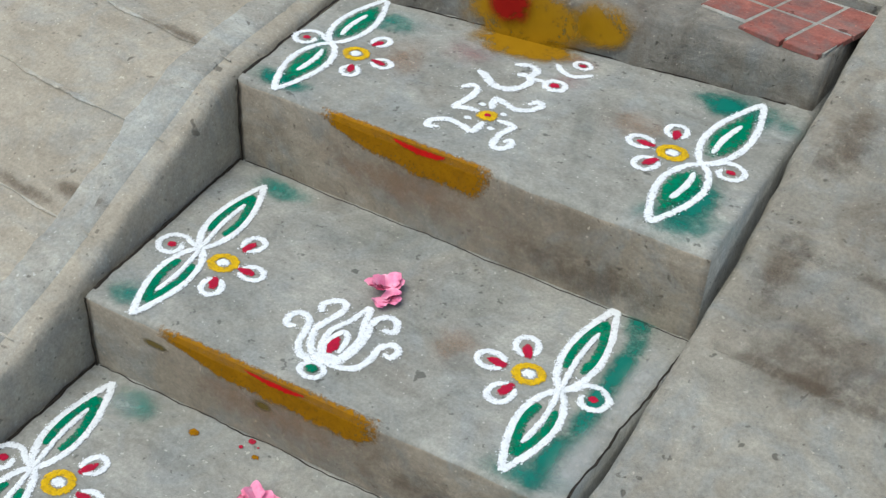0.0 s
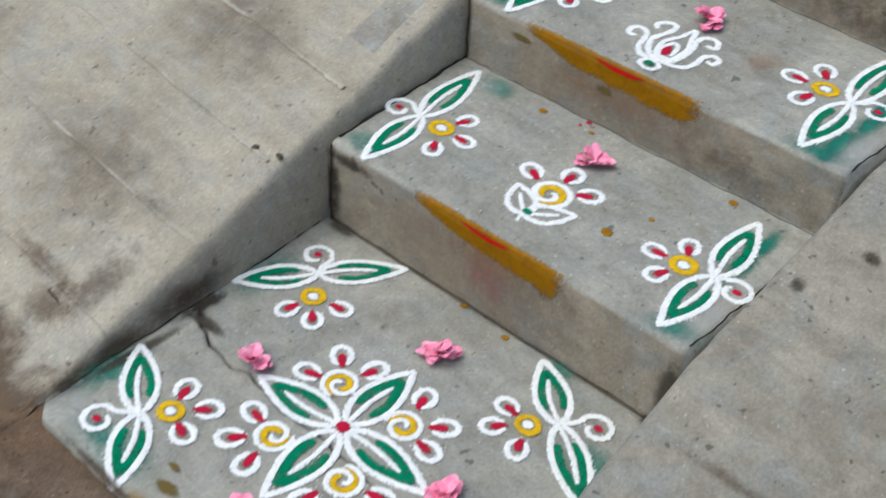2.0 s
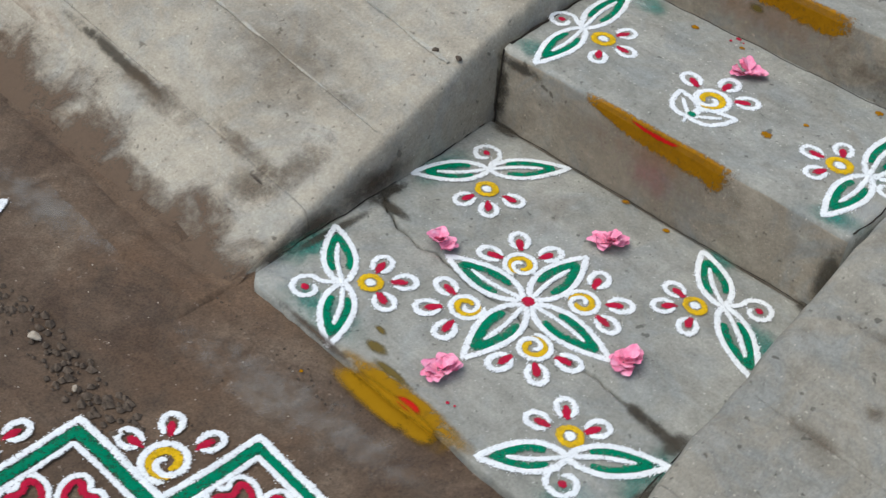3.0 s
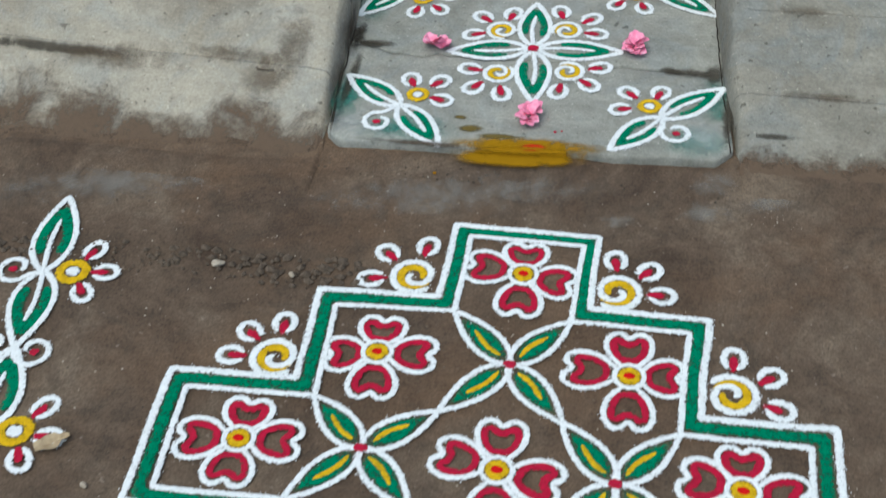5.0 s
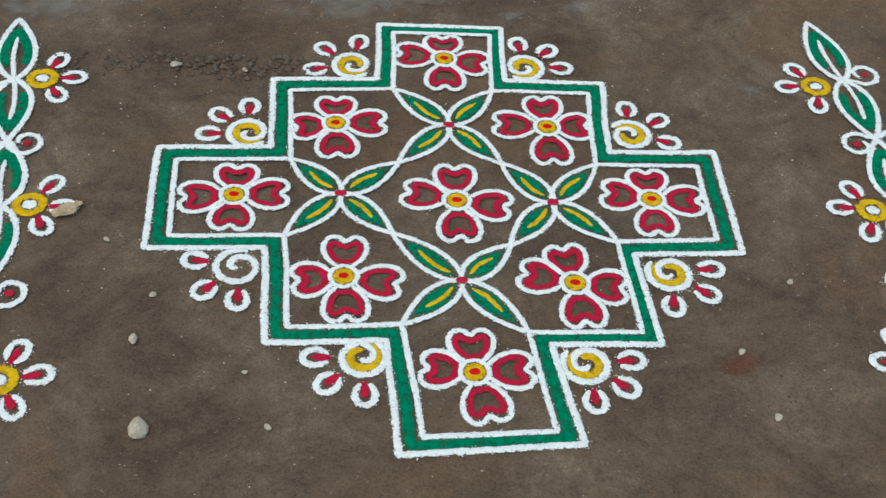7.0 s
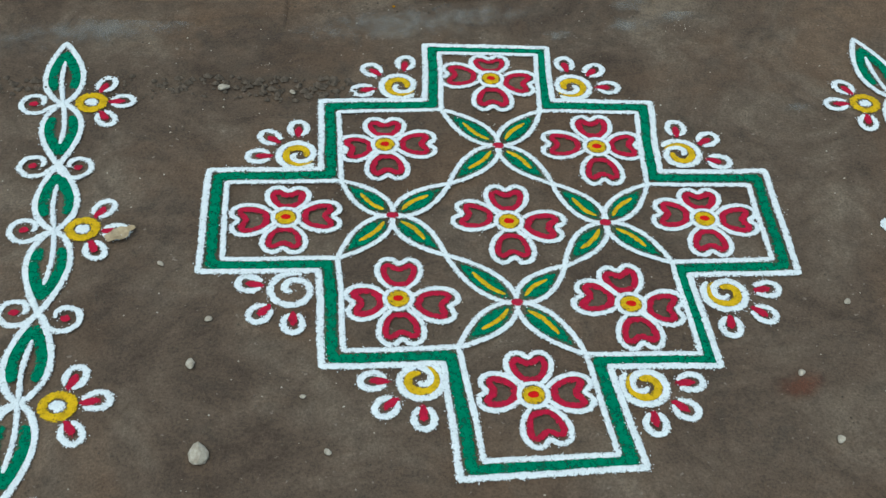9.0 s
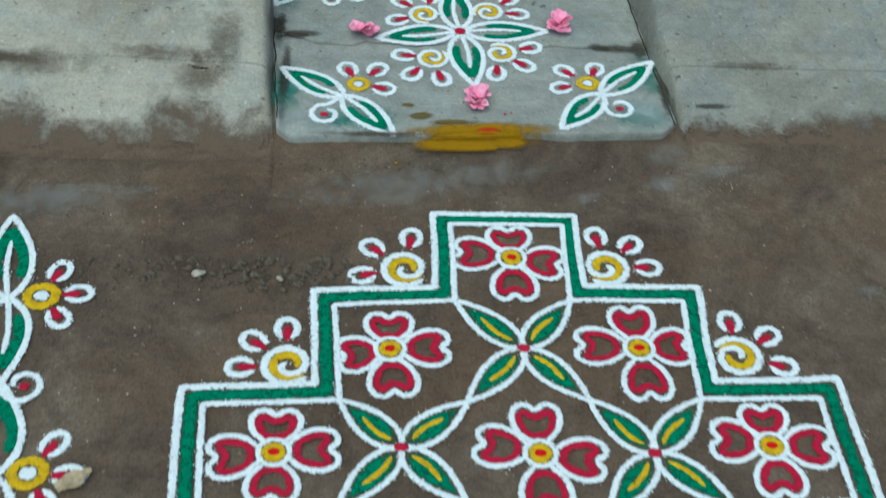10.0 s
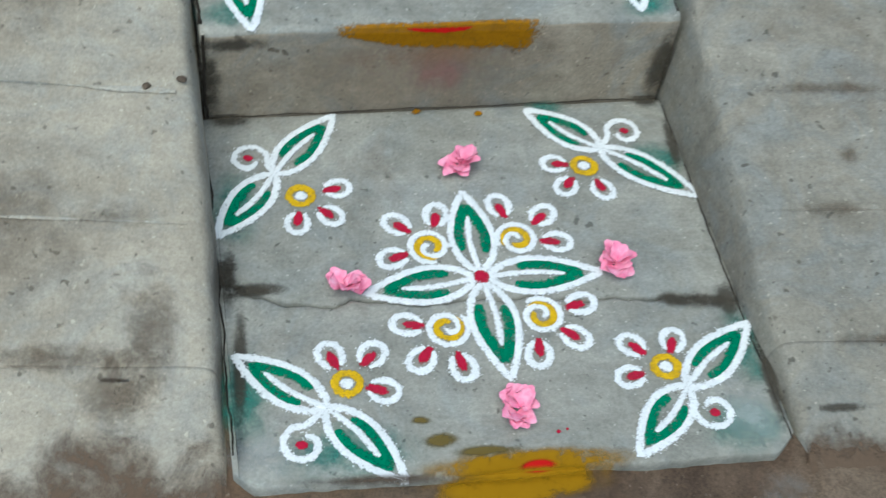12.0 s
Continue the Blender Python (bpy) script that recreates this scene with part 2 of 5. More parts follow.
def pebble_skin(name, a, c):
    m, nt, b = shader(name, 0.85)
    col = ramp(nt, nz(nt, where(nt), 90, 4, 0.6), [(0.3, a), (0.7, c)])
    nt.links.new(col, b.inputs["Base Color"])
    return m


M_PEBBLE = pebble_skin("pale_stone", (0.30, 0.25, 0.19), (0.52, 0.46, 0.37))
M_GRIT = pebble_skin("dark_grit", (0.05, 0.038, 0.028), (0.15, 0.115, 0.085))
M_TILE = concrete("red_cement_tile", (0.34, 0.13, 0.10), (0.27, 0.095, 0.075), (0.19, 0.07, 0.055), 0.3, 6.0, (0.25, 0.2, 0.16), 0.4)
# The dark inside of a deep crack is put into this near-black colour.
M_CRACK = pebble_skin("deep_crack_black", (0.010, 0.008, 0.006), (0.036, 0.029, 0.022))
M_DRY = pebble_skin("dry_leaf", (0.30, 0.22, 0.13), (0.48, 0.38, 0.24))


# ---- mesh helpers ----
def part(name, bm, material, parent=None, label=""):
    me = bpy.data.meshes.new(name)
    bm.normal_update()
    bm.to_mesh(me)
    bm.free()
    me.materials.append(material)
    ob = new(name, me)
    if parent is not None:
        ob.parent = parent
    if label:
        ob["label"] = label
    return ob


def smooth(ob):
    for p in ob.data.polygons:
        p.use_smooth = True
    return ob


def lerp(a, b, t):
    return a + (b - a) * t


def wob(x, y, z=0.0, s=1.0):
    return noise.noise(Vector((x * s, y * s, z * s)))


# plan of the stairs: the left and right side of the flight, by y
LEFT = ((-0.3, -0.39), (0.07, -0.402), (0.26, -0.420), (0.40, -0.431), (0.56, -0.446), (0.84, -0.475), (1.28, -0.528), (1.78, -0.607), (2.3, -0.69), (4.2, -0.95))
RIGHT = ((-0.3, 0.475), (0.09, 0.462), (0.40, 0.432), (0.88, 0.395), (1.35, 0.392), (1.82, 0.39), (2.4, 0.36), (4.2, 0.33))


def side(line, y):
    for (y0, x0), (y1, x1) in zip(line, line[1:]):
        if y <= y1:
            return lerp(x0, x1, (y - y0) / (y1 - y0))
    return line[-1][1]


RISE = ((-0.4, -0.15), (0.04, 0.0), (0.30, 0.092), (0.83, 0.258), (1.28, 0.392), (1.74, 0.556), (1.84, 0.566), (4.2, 0.62))


def z_left(x, y):
    return side(RISE, y) + 0.07 * (side(LEFT, y) - x) * min(1.0, max(0.15, y / 0.4))


def z_right(x, y):
    return 0.28 * (y - 0.03)


Z_LAND, Z_1, Z_2, Z_3, Z_TOP = 0.021, 0.223, 0.381, 0.570, 0.69


def loft(name, rows, material, parent, label="", close_ends=True):
    """A skin over rows of points, each row a cross-section."""
    bm = bmesh.new()
    vs = [[bm.verts.new(p) for p in r] for r in rows]
    for a, b in zip(vs, vs[1:]):
        for k in range(len(a) - 1):
            bm.faces.new((a[k], b[k], b[k + 1], a[k + 1]))
    if close_ends:
        bm.faces.new(vs[0])
        bm.faces.new(list(reversed(vs[-1])))
    bmesh.ops.recalc_face_normals(bm, faces=bm.faces)
    return smooth(part(name, bm, material, parent, label))


def step_block(name, fl, fr, br, bl, z0, z1, r, parent, label, seed, cols=60):
    """A cement step with a worn round nosing and slightly uneven faces."""
    rows = []
    for i in range(cols + 1):
        u = i / cols
        f = Vector(fl).lerp(Vector(fr), u)
        k = Vector(bl).lerp(Vector(br), u)
        d = (k - f)
        length = d.length
        d /= length
        prof = [(0.004, z0), (0.002, lerp(z0, z1, 0.3)), (0.0, lerp(z0, z1, 0.6)), (0.0, z1 - 1.6 * r), (0.0, z1 - r)]
        rr = r * (1 + 0.55 * wob(u * 9, seed))
        prof += [(rr * (1 - math.cos(a)), z1 - rr + rr * math.sin(a)) for a in (0.35, 0.75, 1.15, 1.57)]
        prof += [(lerp(r * 1.6, length, q), z1) for q in (0.02, 0.1, 0.2, 0.35, 0.5, 0.65, 0.8, 0.9, 1.0)]
        prof += [(length, z0)]
        row = []
        for n, (dd, z) in enumerate(prof):
            face = 1.0 if dd < 0.02 else 0.0
            off = 0.0012 * face * wob(u * 5, z * 9, seed) + 0.0008 * face * wob(u * 22, z * 25, seed)
            nose = -0.004 * max(0.0, wob(u * 16, seed * 3.1)) if 0.0 < dd < 0.02 else 0.0
            row.append((f.x + d.x * dd, f.y + d.y * dd + off, z + nose))
        rows.append(row)
    ob = loft(name, rows, M_STEP, parent, label)
    ob.data.materials.append(M_RISER)
    strips = len(rows[0]) - 1
    for f in ob.data.polygons:
        if f.index < cols * strips and f.index % strips < 5:
            f.material_index = 1
    return ob


# ---- ground ----
def ground_sheet():
    xs = sorted(set([-400, -60, -15, -6, -3] + [round(-2.0 + 0.04 * i, 3) for i in range(101)] + [3, 6, 15, 60, 400]))
    ys = sorted(set([-400, -60, -15, -6, -3.4] + [round(-2.4 + 0.04 * i, 3) for i in range(66)] + [1, 3, 6, 15, 60, 400]))
    bm = bmesh.new()
    grid = []
    for y in ys:
        row = []
        for x in xs:
            near = -2.6 < y < 0.3 and abs(x) < 2.1
            z = -0.004 + (0.0045 * wob(x, y, 0, 5) + 0.002 * wob(x, y, 3, 17) if near else 0)
            if near and y > -0.10:
                z += 0.018 * min(1, (y + 0.10) / 0.16) * (0.55 + 0.8 * wob(x, y, 5, 6)) * (1 if (x < -0.42 or x > 0.47) else 0.25)
            elif near:
                z = min(z, -0.0008)
            row.append(bm.verts.new((x, y, z)))
        grid.append(row)
    for a, b in zip(grid, grid[1:]):
        for k in range(len(a) - 1):
            bm.faces.new((a[k], a[k + 1], b[k + 1], b[k]))
    g = smooth(part("ground", bm, M_EARTH))
    tagged(g, "bare brown earth street, damp and swept, with grit", "ground", kind="structure")


ground_sheet()

# ---- the flight of steps ----
stairs = tagged(new("staircase"), "three low grey cement steps above a cracked landing slab", "stairs", kind="structure")


def at(line, y):
    return (side(line, y), y)


step_block("step", (*at(LEFT, 0.828), 0), (*at(RIGHT, 0.893), 0), (0.392, 1.42, 0), (-0.54, 1.36, 0), -0.02, Z_1, 0.012, stairs, "", 1.3)
step_block("step", (*at(LEFT, 1.278), 0), (*at(RIGHT, 1.352), 0), (0.392, 1.92, 0), (-0.62, 1.86, 0), 0.1, Z_2, 0.012, stairs, "", 4.7)
step_block("step", (*at(LEFT, 1.780), 0), (*at(RIGHT, 1.822), 0), (0.352, 2.55, 0), (-0.70, 2.46, 0), 0.25, Z_3, 0.014, stairs, "", 8.2)


def crack_y(x):
    """The line of the crack that crosses the landing."""
    return 0.402 + 0.05 * math.exp(-((x + 0.44) / 0.05) ** 2) + 0.016 * wob(x, 0.3, 0, 9) + 0.010 * wob(x, 7.3, 0, 27) + 0.004 * wob(x, 2.3, 0, 80)


def landing_slab(front):
    rows = []
    n = 90
    for i in range(n + 1):
        u = i / n
        y_front = lerp(0.062, 0.098, u) + 0.007 * wob(u, 2.1, 0, 9) + 0.003 * wob(u, 4.4, 0, 30)
        if u > 0.955:
            y_front += 1.4 * (u - 0.955) ** 1.2
        if u < 0.03:
            y_front += 0.9 * (0.03 - u)
        x0 = lerp(-0.425, 0.47, u)
        gap = 0.0014 + 0.0014 * max(0, wob(x0, 1.7, 0, 14)) + (0.0018 if abs(x0) > 0.3 else 0.0)
        yc = crack_y(x0)
        y0, y1 = (y_front, yc - gap) if front else (yc + gap, lerp(0.828, 0.893, u) - 0.0032)
        row = []
        for q, dz in ((0, -0.06), (0, -0.012), (0.004, -0.004), (0.012, 0), (0.15, 0), (0.4, 0), (0.7, 0), (0.97, 0), (0.994, -0.001), (1, -0.005), (1, -0.06)):
            y = lerp(y0, y1, q)
            x = lerp(side(LEFT, y) - 0.01, side(RIGHT, y) + 0.01, u)
            row.append((x, y, Z_LAND + dz + (0.0012 * wob(x, y, 0, 6) if dz == 0 else 0) - 0.0014))
        rows.append(row)
    loft("slab", rows, M_STEP, stairs, "grey cement slab with a crack across")


landing_slab(True)
landing_slab(False)


# ---- the sloping aprons beside the steps, laid in cross strips ----
def apron(name, line, z_of, sign, joints, x_far, label, mat):
    base = tagged(new(name), label, "ramp", kind="structure")
    for n, (ya, yb) in enumerate(zip(joints, joints[1:])):
        rows = []
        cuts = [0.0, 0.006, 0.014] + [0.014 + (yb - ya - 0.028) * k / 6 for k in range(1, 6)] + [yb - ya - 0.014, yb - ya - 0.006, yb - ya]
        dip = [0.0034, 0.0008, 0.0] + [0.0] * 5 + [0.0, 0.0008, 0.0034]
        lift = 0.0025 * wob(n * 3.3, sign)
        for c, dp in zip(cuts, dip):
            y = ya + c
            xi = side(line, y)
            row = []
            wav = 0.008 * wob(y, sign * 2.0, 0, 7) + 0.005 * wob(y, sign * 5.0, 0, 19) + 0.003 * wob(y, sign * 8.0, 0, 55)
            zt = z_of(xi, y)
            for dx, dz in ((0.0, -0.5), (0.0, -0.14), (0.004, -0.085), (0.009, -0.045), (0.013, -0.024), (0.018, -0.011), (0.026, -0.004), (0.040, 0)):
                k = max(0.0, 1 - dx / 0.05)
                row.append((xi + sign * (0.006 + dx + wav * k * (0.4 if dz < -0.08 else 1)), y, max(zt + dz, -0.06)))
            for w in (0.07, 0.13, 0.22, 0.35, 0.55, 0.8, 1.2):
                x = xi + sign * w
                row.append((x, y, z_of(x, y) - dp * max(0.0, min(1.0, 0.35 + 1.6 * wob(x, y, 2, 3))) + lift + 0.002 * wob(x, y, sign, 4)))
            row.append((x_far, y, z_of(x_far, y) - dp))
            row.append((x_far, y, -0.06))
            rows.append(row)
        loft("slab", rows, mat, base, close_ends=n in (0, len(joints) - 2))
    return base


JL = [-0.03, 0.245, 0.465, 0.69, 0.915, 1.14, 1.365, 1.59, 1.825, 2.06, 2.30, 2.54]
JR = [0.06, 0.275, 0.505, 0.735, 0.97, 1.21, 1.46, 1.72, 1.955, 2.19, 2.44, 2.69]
apron_left = apron("ramp_west", LEFT, z_left, -1, JL, -2.4, "sloping tan-grey cement apron with cross joints beside the steps", M_RAMP)
apron_right = apron("ramp_east", RIGHT, z_right, 1, JR, 2.4, "sloping grey cement apron with cross joints beside the steps", M_RAMP_E)


# dark packed bed under the joints
def bed(line, z_of, sign, x_far, y0, y1, parent):
    rows = []
    for k in range(21):
        y = lerp(y0, y1, k / 20)
        xi = side(line, y) + sign * 0.08
        rows.append([(xi, y, -0.07), (xi, y, z_of(xi, y) - 0.0038), (xi + sign * 0.5, y, z_of(xi + sign * 0.5, y) - 0.0034), (x_far - sign * 0.01, y, z_of(x_far, y) - 0.0034), (x_far - sign * 0.01, y, -0.07)])
    loft("mortar_bed", rows, M_JOINT, parent, "dark packed mortar in the joints")


bed(LEFT, z_left, -1, -2.4, 0.02, 2.53, apron_left)
bed(RIGHT, z_right, 1, 2.4, 0.07, 2.68, apron_right)


def curb_strip():
    """Smoother mortar band trowelled along the upper edge of the apron."""
    rows = []
    for k in range(70):
        y = lerp(1.02, 2.35, k / 69)
        xi = side(LEFT, y)
        w = 0.150 + 0.012 * wob(y, 3.1, 0, 9) + 0.006 * wob(y, 1.1, 0, 31)
        fade = min(1, (y - 1.02) / 0.1)
        row = []
        for dx, h in ((0.062, -0.004), (0.068, 0.0015), (0.08, 0.0035), (0.10, 0.0042), (w - 0.008, 0.004), (w, -0.004)):
            x = xi - dx
            row.append((x, y, z_left(x, y) + h * fade + 0.001 * wob(x, y, 8, 12)))
        rows.append(row)
    loft("curb_strip", rows, M_CURB, apron_left, "smooth grey mortar band along the edge", close_ends=False)


curb_strip()


# ---- powder drawing: curves in plan, laid on a surface ----
def flat(z):
    return lambda x, y: z


def curve(pts, closed=False, step=0.004):
    """A smooth hand-drawn line through a few plan points."""
    p = [Vector(q) for q in pts]
    n = len(p)
    out = []
    for i in range(n if closed else n - 1):
        if closed:
            a, b, c, d = p[i - 1], p[i], p[(i + 1) % n], p[(i + 2) % n]
        else:
            a, b, c, d = p[max(i - 1, 0)], p[i], p[i + 1], p[min(i + 2, n - 1)]
        k = max(2, int((c - b).length / step))
        for j in range(k):
            t = j / k
            out.append(0.5 * (2 * b + (c - a) * t + (2 * a - 5 * b + 4 * c - d) * t * t + (3 * b - a - 3 * c + d) * t ** 3))
    if not closed:
        out.append(p[-1])
    return out


def straight(pts, closed=False, step=0.005):
    p = [Vector(q) for q in pts]
    out = []
    for i in range(len(p) if closed else len(p) - 1):
        a, b = p[i], p[(i + 1) % len(p)]
        k = max(2, int((b - a).length / step))
        for j in range(k):
            q = a.lerp(b, j / k)
            s = math.sin(math.pi * j / k)
            out.append(q + Vector((wob(q.x, q.y, 1, 6), wob(q.x, q.y, 4, 6))) * 0.004 * s)
    if not closed:
        out.append(p[-1])
    return out


def even(pts, closed, step=0.0035):
    """The same line with points at even steps."""
    p = list(pts) + ([pts[0]] if closed else [])
    out = [p[0]]
    left = step
    for a, b in zip(p, p[1:]):
        length = (b - a).length
        s = left
        while s < length:
            out.append(a.lerp(b, s / length))
            s += step
        left = s - length
    if not closed:
        out.append(p[-1])
    return out


LOW = 0.0013
RIM = (0.0, 0.58, 1.0, 0.58, 0.0)
SPECKS = []
dice = random.Random(77)


def ribbon(bm, pts, w, surf, o, closed=False, h=0.0011, rough=0.22, taper=0.35):
    """A trail of powder of width w with crumbly edges, lying on surf."""
    p = even(pts, closed)
    n = len(p)
    w = w * 1.28
    uv = bm.loops.layers.uv.verify()
    if n < 3:
        return
    ring = []
    for i, q in enumerate(p):
        a, b = (p[i - 1], p[(i + 1) % n]) if closed else (p[max(i - 1, 0)], p[min(i + 1, n - 1)])
        t = (b - a)
        if t.length < 1e-9:
            t = Vector((1, 0))
        t.normalize()
        s = Vector((-t.y, t.x))
        width = w * (1 + 0.16 * wob(q.x, q.y, 2, 38))
        if not closed:
            e = min(i, n - 1 - i) / max(1, min(5, n // 2))
            width *= lerp(taper, 1, min(1, e) ** 0.6)
        wl_ = width / 2 * (1 + rough * wob(q.x, q.y, 9, 330) + 0.5 * rough * wob(q.x, q.y, 5, 120))
        wr_ = width / 2 * (1 + rough * wob(q.x, q.y, 19, 330) + 0.5 * rough * wob(q.x, q.y, 15, 120))
        row = []
        for off, dz in ((wl_, LOW), (wl_ * 0.7, LOW + 0.75 * h), (0.0, LOW + h), (-wr_ * 0.7, LOW + 0.75 * h), (-wr_, LOW)):
            x, y = q.x + s.x * off, q.y + s.y * off
            row.append(bm.verts.new((x - o.x, y - o.y, surf(x, y) + dz - o.z)))
        ring.append(row)
    pairs = list(zip(ring, ring[1:])) + ([(ring[-1], ring[0])] if closed else [])
    for a, b in pairs:
        for k in range(4):
            f = bm.faces.new((a[k + 1], b[k + 1], b[k], a[k]))
            for lp, c in zip(f.loops, (k + 1, k + 1, k, k)):
                lp[uv].uv = (RIM[c], 0.5)


def blob(bm, pts, surf, o, h=0.0009, rough=0.0017):
    """A filled patch of powder inside a closed line."""
    p = even(pts, True)
    c = sum(p, Vector((0, 0))) / len(p)
    rings = []
    for q, dz in ((1.1, LOW), (0.84, LOW + 0.75 * h), (0.5, LOW + h)):
        row = []
        for v in p:
            k = q + (rough / max(0.004, (v - c).length)) * wob(v.x, v.y, 3, 260)
            x, y = c.x + (v.x - c.x) * k, c.y + (v.y - c.y) * k
            row.append(bm.verts.new((x - o.x, y - o.y, surf(x, y) + dz - o.z)))
        rings.append(row)
    mid = bm.verts.new((c.x - o.x, c.y - o.y, surf(c.x, c.y) + LOW + h - o.z))
    n = len(p)
    uv = bm.loops.layers.uv.verify()
    for m, (a, b) in enumerate(zip(rings, rings[1:])):
        for k in range(n):
            f = bm.faces.new((a[k], a[(k + 1) % n], b[(k + 1) % n], b[k]))
            for lp, c in zip(f.loops, (m, m, m + 1, m + 1)):
                lp[uv].uv = ((0.0, 0.6, 1.0)[c], 0.5)
    for k in range(n):
        f = bm.faces.new((rings[-1][k], rings[-1][(k + 1) % n], mid))
        for lp in f.loops:
            lp[uv].uv = (1.0, 0.5)
    bmesh.ops.recalc_face_normals(bm, faces=bm.faces)


def stroke(name, pts, w, mat, surf, thing, parent=None, closed=False, h=0.0011, label=""):
    bm = bmesh.new()
    ribbon(bm, pts, w, surf, thing.location, closed, h)
    if mat is M_WHITE:
        for q in even(pts, closed, 0.004):
            for _ in range(3):
                a = dice.uniform(0, 6.283)
                d = w * (0.45 + abs(dice.gauss(0, 0.22)))
                SPECKS.append((q.x + d * math.cos(a), q.y + d * math.sin(a), surf(q.x, q.y) + 0.0019, dice.uniform(0.0005, 0.0014)))
    return part(name, bm, mat, parent or thing, label)


def fill(name, pts, mat, surf, thing, parent=None, h=0.0009, label=""):
    bm = bmesh.new()
    blob(bm, pts, surf, thing.location, h)
    return part(name, bm, mat, parent or thing, label)


def motif(name, x, y, surf, label, group=""):
    ob = new(name)
    ob.location = (x, y, surf(x, y))
    return tagged(ob, label, "rangoli", group)


def V(x, y):
    return Vector((x, y))


def leaf_line(base, tip, width, grow=1.0, bend=0.0, n=16):
    """Closed outline of a pointed leaf, broadest before its middle."""
    a = (tip - base)
    s = V(-a.y, a.x).normalized()
    left, right = [], []
    for i in range(n + 1):
        t = i / n
        half = 0.5 * width * grow * (math.sin(math.pi * t ** 0.82) ** 0.85) * (1 - 0.18 * t)
        c = base + a * lerp(0.5 * (1 - grow) * 0.9, 1 - 0.5 * (1 - grow) * 1.25, t) + s * bend * math.sin(math.pi * t)
        left.append(c + s * half)
        right.append(c - s * half)
    return left + list(reversed(right))[1:-1]


def circle(c, r, ry=None, n=24, a0=0.0, a1=2 * math.pi, turn=0.0):
    ry = ry or r
    out = []
    for i in range(n + (0 if a1 - a0 > 6.28 else 1)):
        a = a0 + (a1 - a0) * i / n
        v = V(r * math.cos(a), ry * math.sin(a))
        out.append(c + V(v.x * math.cos(turn) - v.y * math.sin(turn), v.x * math.sin(turn) + v.y * math.cos(turn)))
    return out


def spiral(c, r0, r1, start, sweep, n=40):
    return [c + V(math.cos(start + sweep * i / n), math.sin(start + sweep * i / n)) * lerp(r0, r1, (i / n) ** 2.3) for i in range(n + 1)]


def painted_leaf(base, tip, width, surf, thing, w=0.0125, inner=M_GREEN, rib=M_WHITE, gap=0.07, solid=False):
    """White outline, green inside it and a midrib."""
    line = leaf_line(base, tip, width)
    ob = stroke("leaf", line, w, M_WHITE, surf, thing, closed=True)
    if solid:
        fill("leaf_fill", leaf_line(base, tip, width, 0.74), inner, surf, thing, ob, label="green powder filling")
    else:
        g = leaf_line(base, tip, width, 0.68)
        k = max(1, int(len(g) * gap))
        stroke("leaf_fill", g[k:len(g) - k // 2], 0.26 * width, inner, surf, thing, ob, h=0.0010, label="green powder filling")
    a = tip - base
    s = V(-a.y, a.x).normalized() * 0.006
    rib_line = curve([base + a * (0.16 if solid else 0.0), base + a * 0.36 + s, base + a * (0.62 if solid else 0.68)])
    stroke("midrib", rib_line, 1.0 * w if solid else 0.8 * w, rib, surf, thing, ob, h=0.0022)
    return ob


def painted_petal(c, ang, length, width, surf, thing, w=0.0105, spin=1.0):
    """A small looped petal that opens towards the flower, with a crimson dab."""
    u = V(math.cos(ang), math.sin(ang))
    s = V(-u.y, u.x) * spin
    hl, hw = length / 2 - w / 2, width / 2 - w / 2
    pts = [c - u * hl * 0.85 - s * hw * 0.35, c - u * hl * 0.1 - s * hw, c + u * hl * 0.7 - s * hw * 0.8, c + u * hl, c + u * hl * 0.75 + s * hw * 0.75, c + u * 0.0 + s * hw, c - u * hl * 0.8 + s * hw * 0.55]
    ob = stroke("petal", curve(pts), w, M_WHITE, surf, thing)
    m = c - u * hl * 0.35
    fill("petal_fill", circle(m, 0.30 * length, 0.19 * width, 14, turn=ang + 0.2 * wob(c.x, c.y, 0, 90)), M_RED, surf, thing, ob, label="crimson powder dab")
    return ob


def painted_ring(c, r, surf, thing):
    ob = stroke("flower_ring", circle(c, r * 0.74, r * 0.70), r * 0.46, M_YELLOW, surf, thing, closed=True, label="yellow powder ring")
    fill("flower_eye", circle(c, r * 0.42, r * 0.38, 14), M_WHITE, surf, thing, ob, h=0.0017, label="white powder dot")
    return ob


def painted_curl(j, c, r, surf, thing, spin, w=0.011, dab=True):
    """A hook that leaves the joint, loops round and ends in a crimson dab."""
    d = j - c
    a = math.atan2(d.y, d.x)
    pts = [j, c + V(math.cos(a + spin * 0.35), math.sin(a + spin * 0.35)) * r * 1.08]
    pts += [c + V(math.cos(a + spin * q), math.sin(a + spin * q)) * r * m for q, m in ((1.1, 1.0), (2.0, 0.97), (3.0, 0.95), (4.0, 0.9), (5.0, 0.78), (5.8, 0.6), (6.6, 0.42))]
    ob = stroke("curl", curve(pts), w, M_WHITE, surf, thing)
    if dab:
        q = c + V(math.cos(a + spin * 3.1), math.sin(a + spin * 3.1)) * r * 0.12
        fill("curl_dab", circle(q, 0.3 * r, 0.26 * r, 12), M_RED, surf, thing, ob, label="crimson powder dab")
    return ob


def painted_spiral(c, r, start, spin, surf, thing, white_only=False):
    ob = stroke("spiral", spiral(c, r, r * 0.06, start, spin * 9.4), 0.30 * r, M_WHITE, surf, thing)
    if not white_only:
        stroke("spiral_fill", spiral(c, r * 0.67, r * 0.34, start - spin * 0.6, spin * 6.6), 0.36 * r, M_YELLOW, surf, thing, ob, h=0.0009, label="yellow powder filling")
    return ob


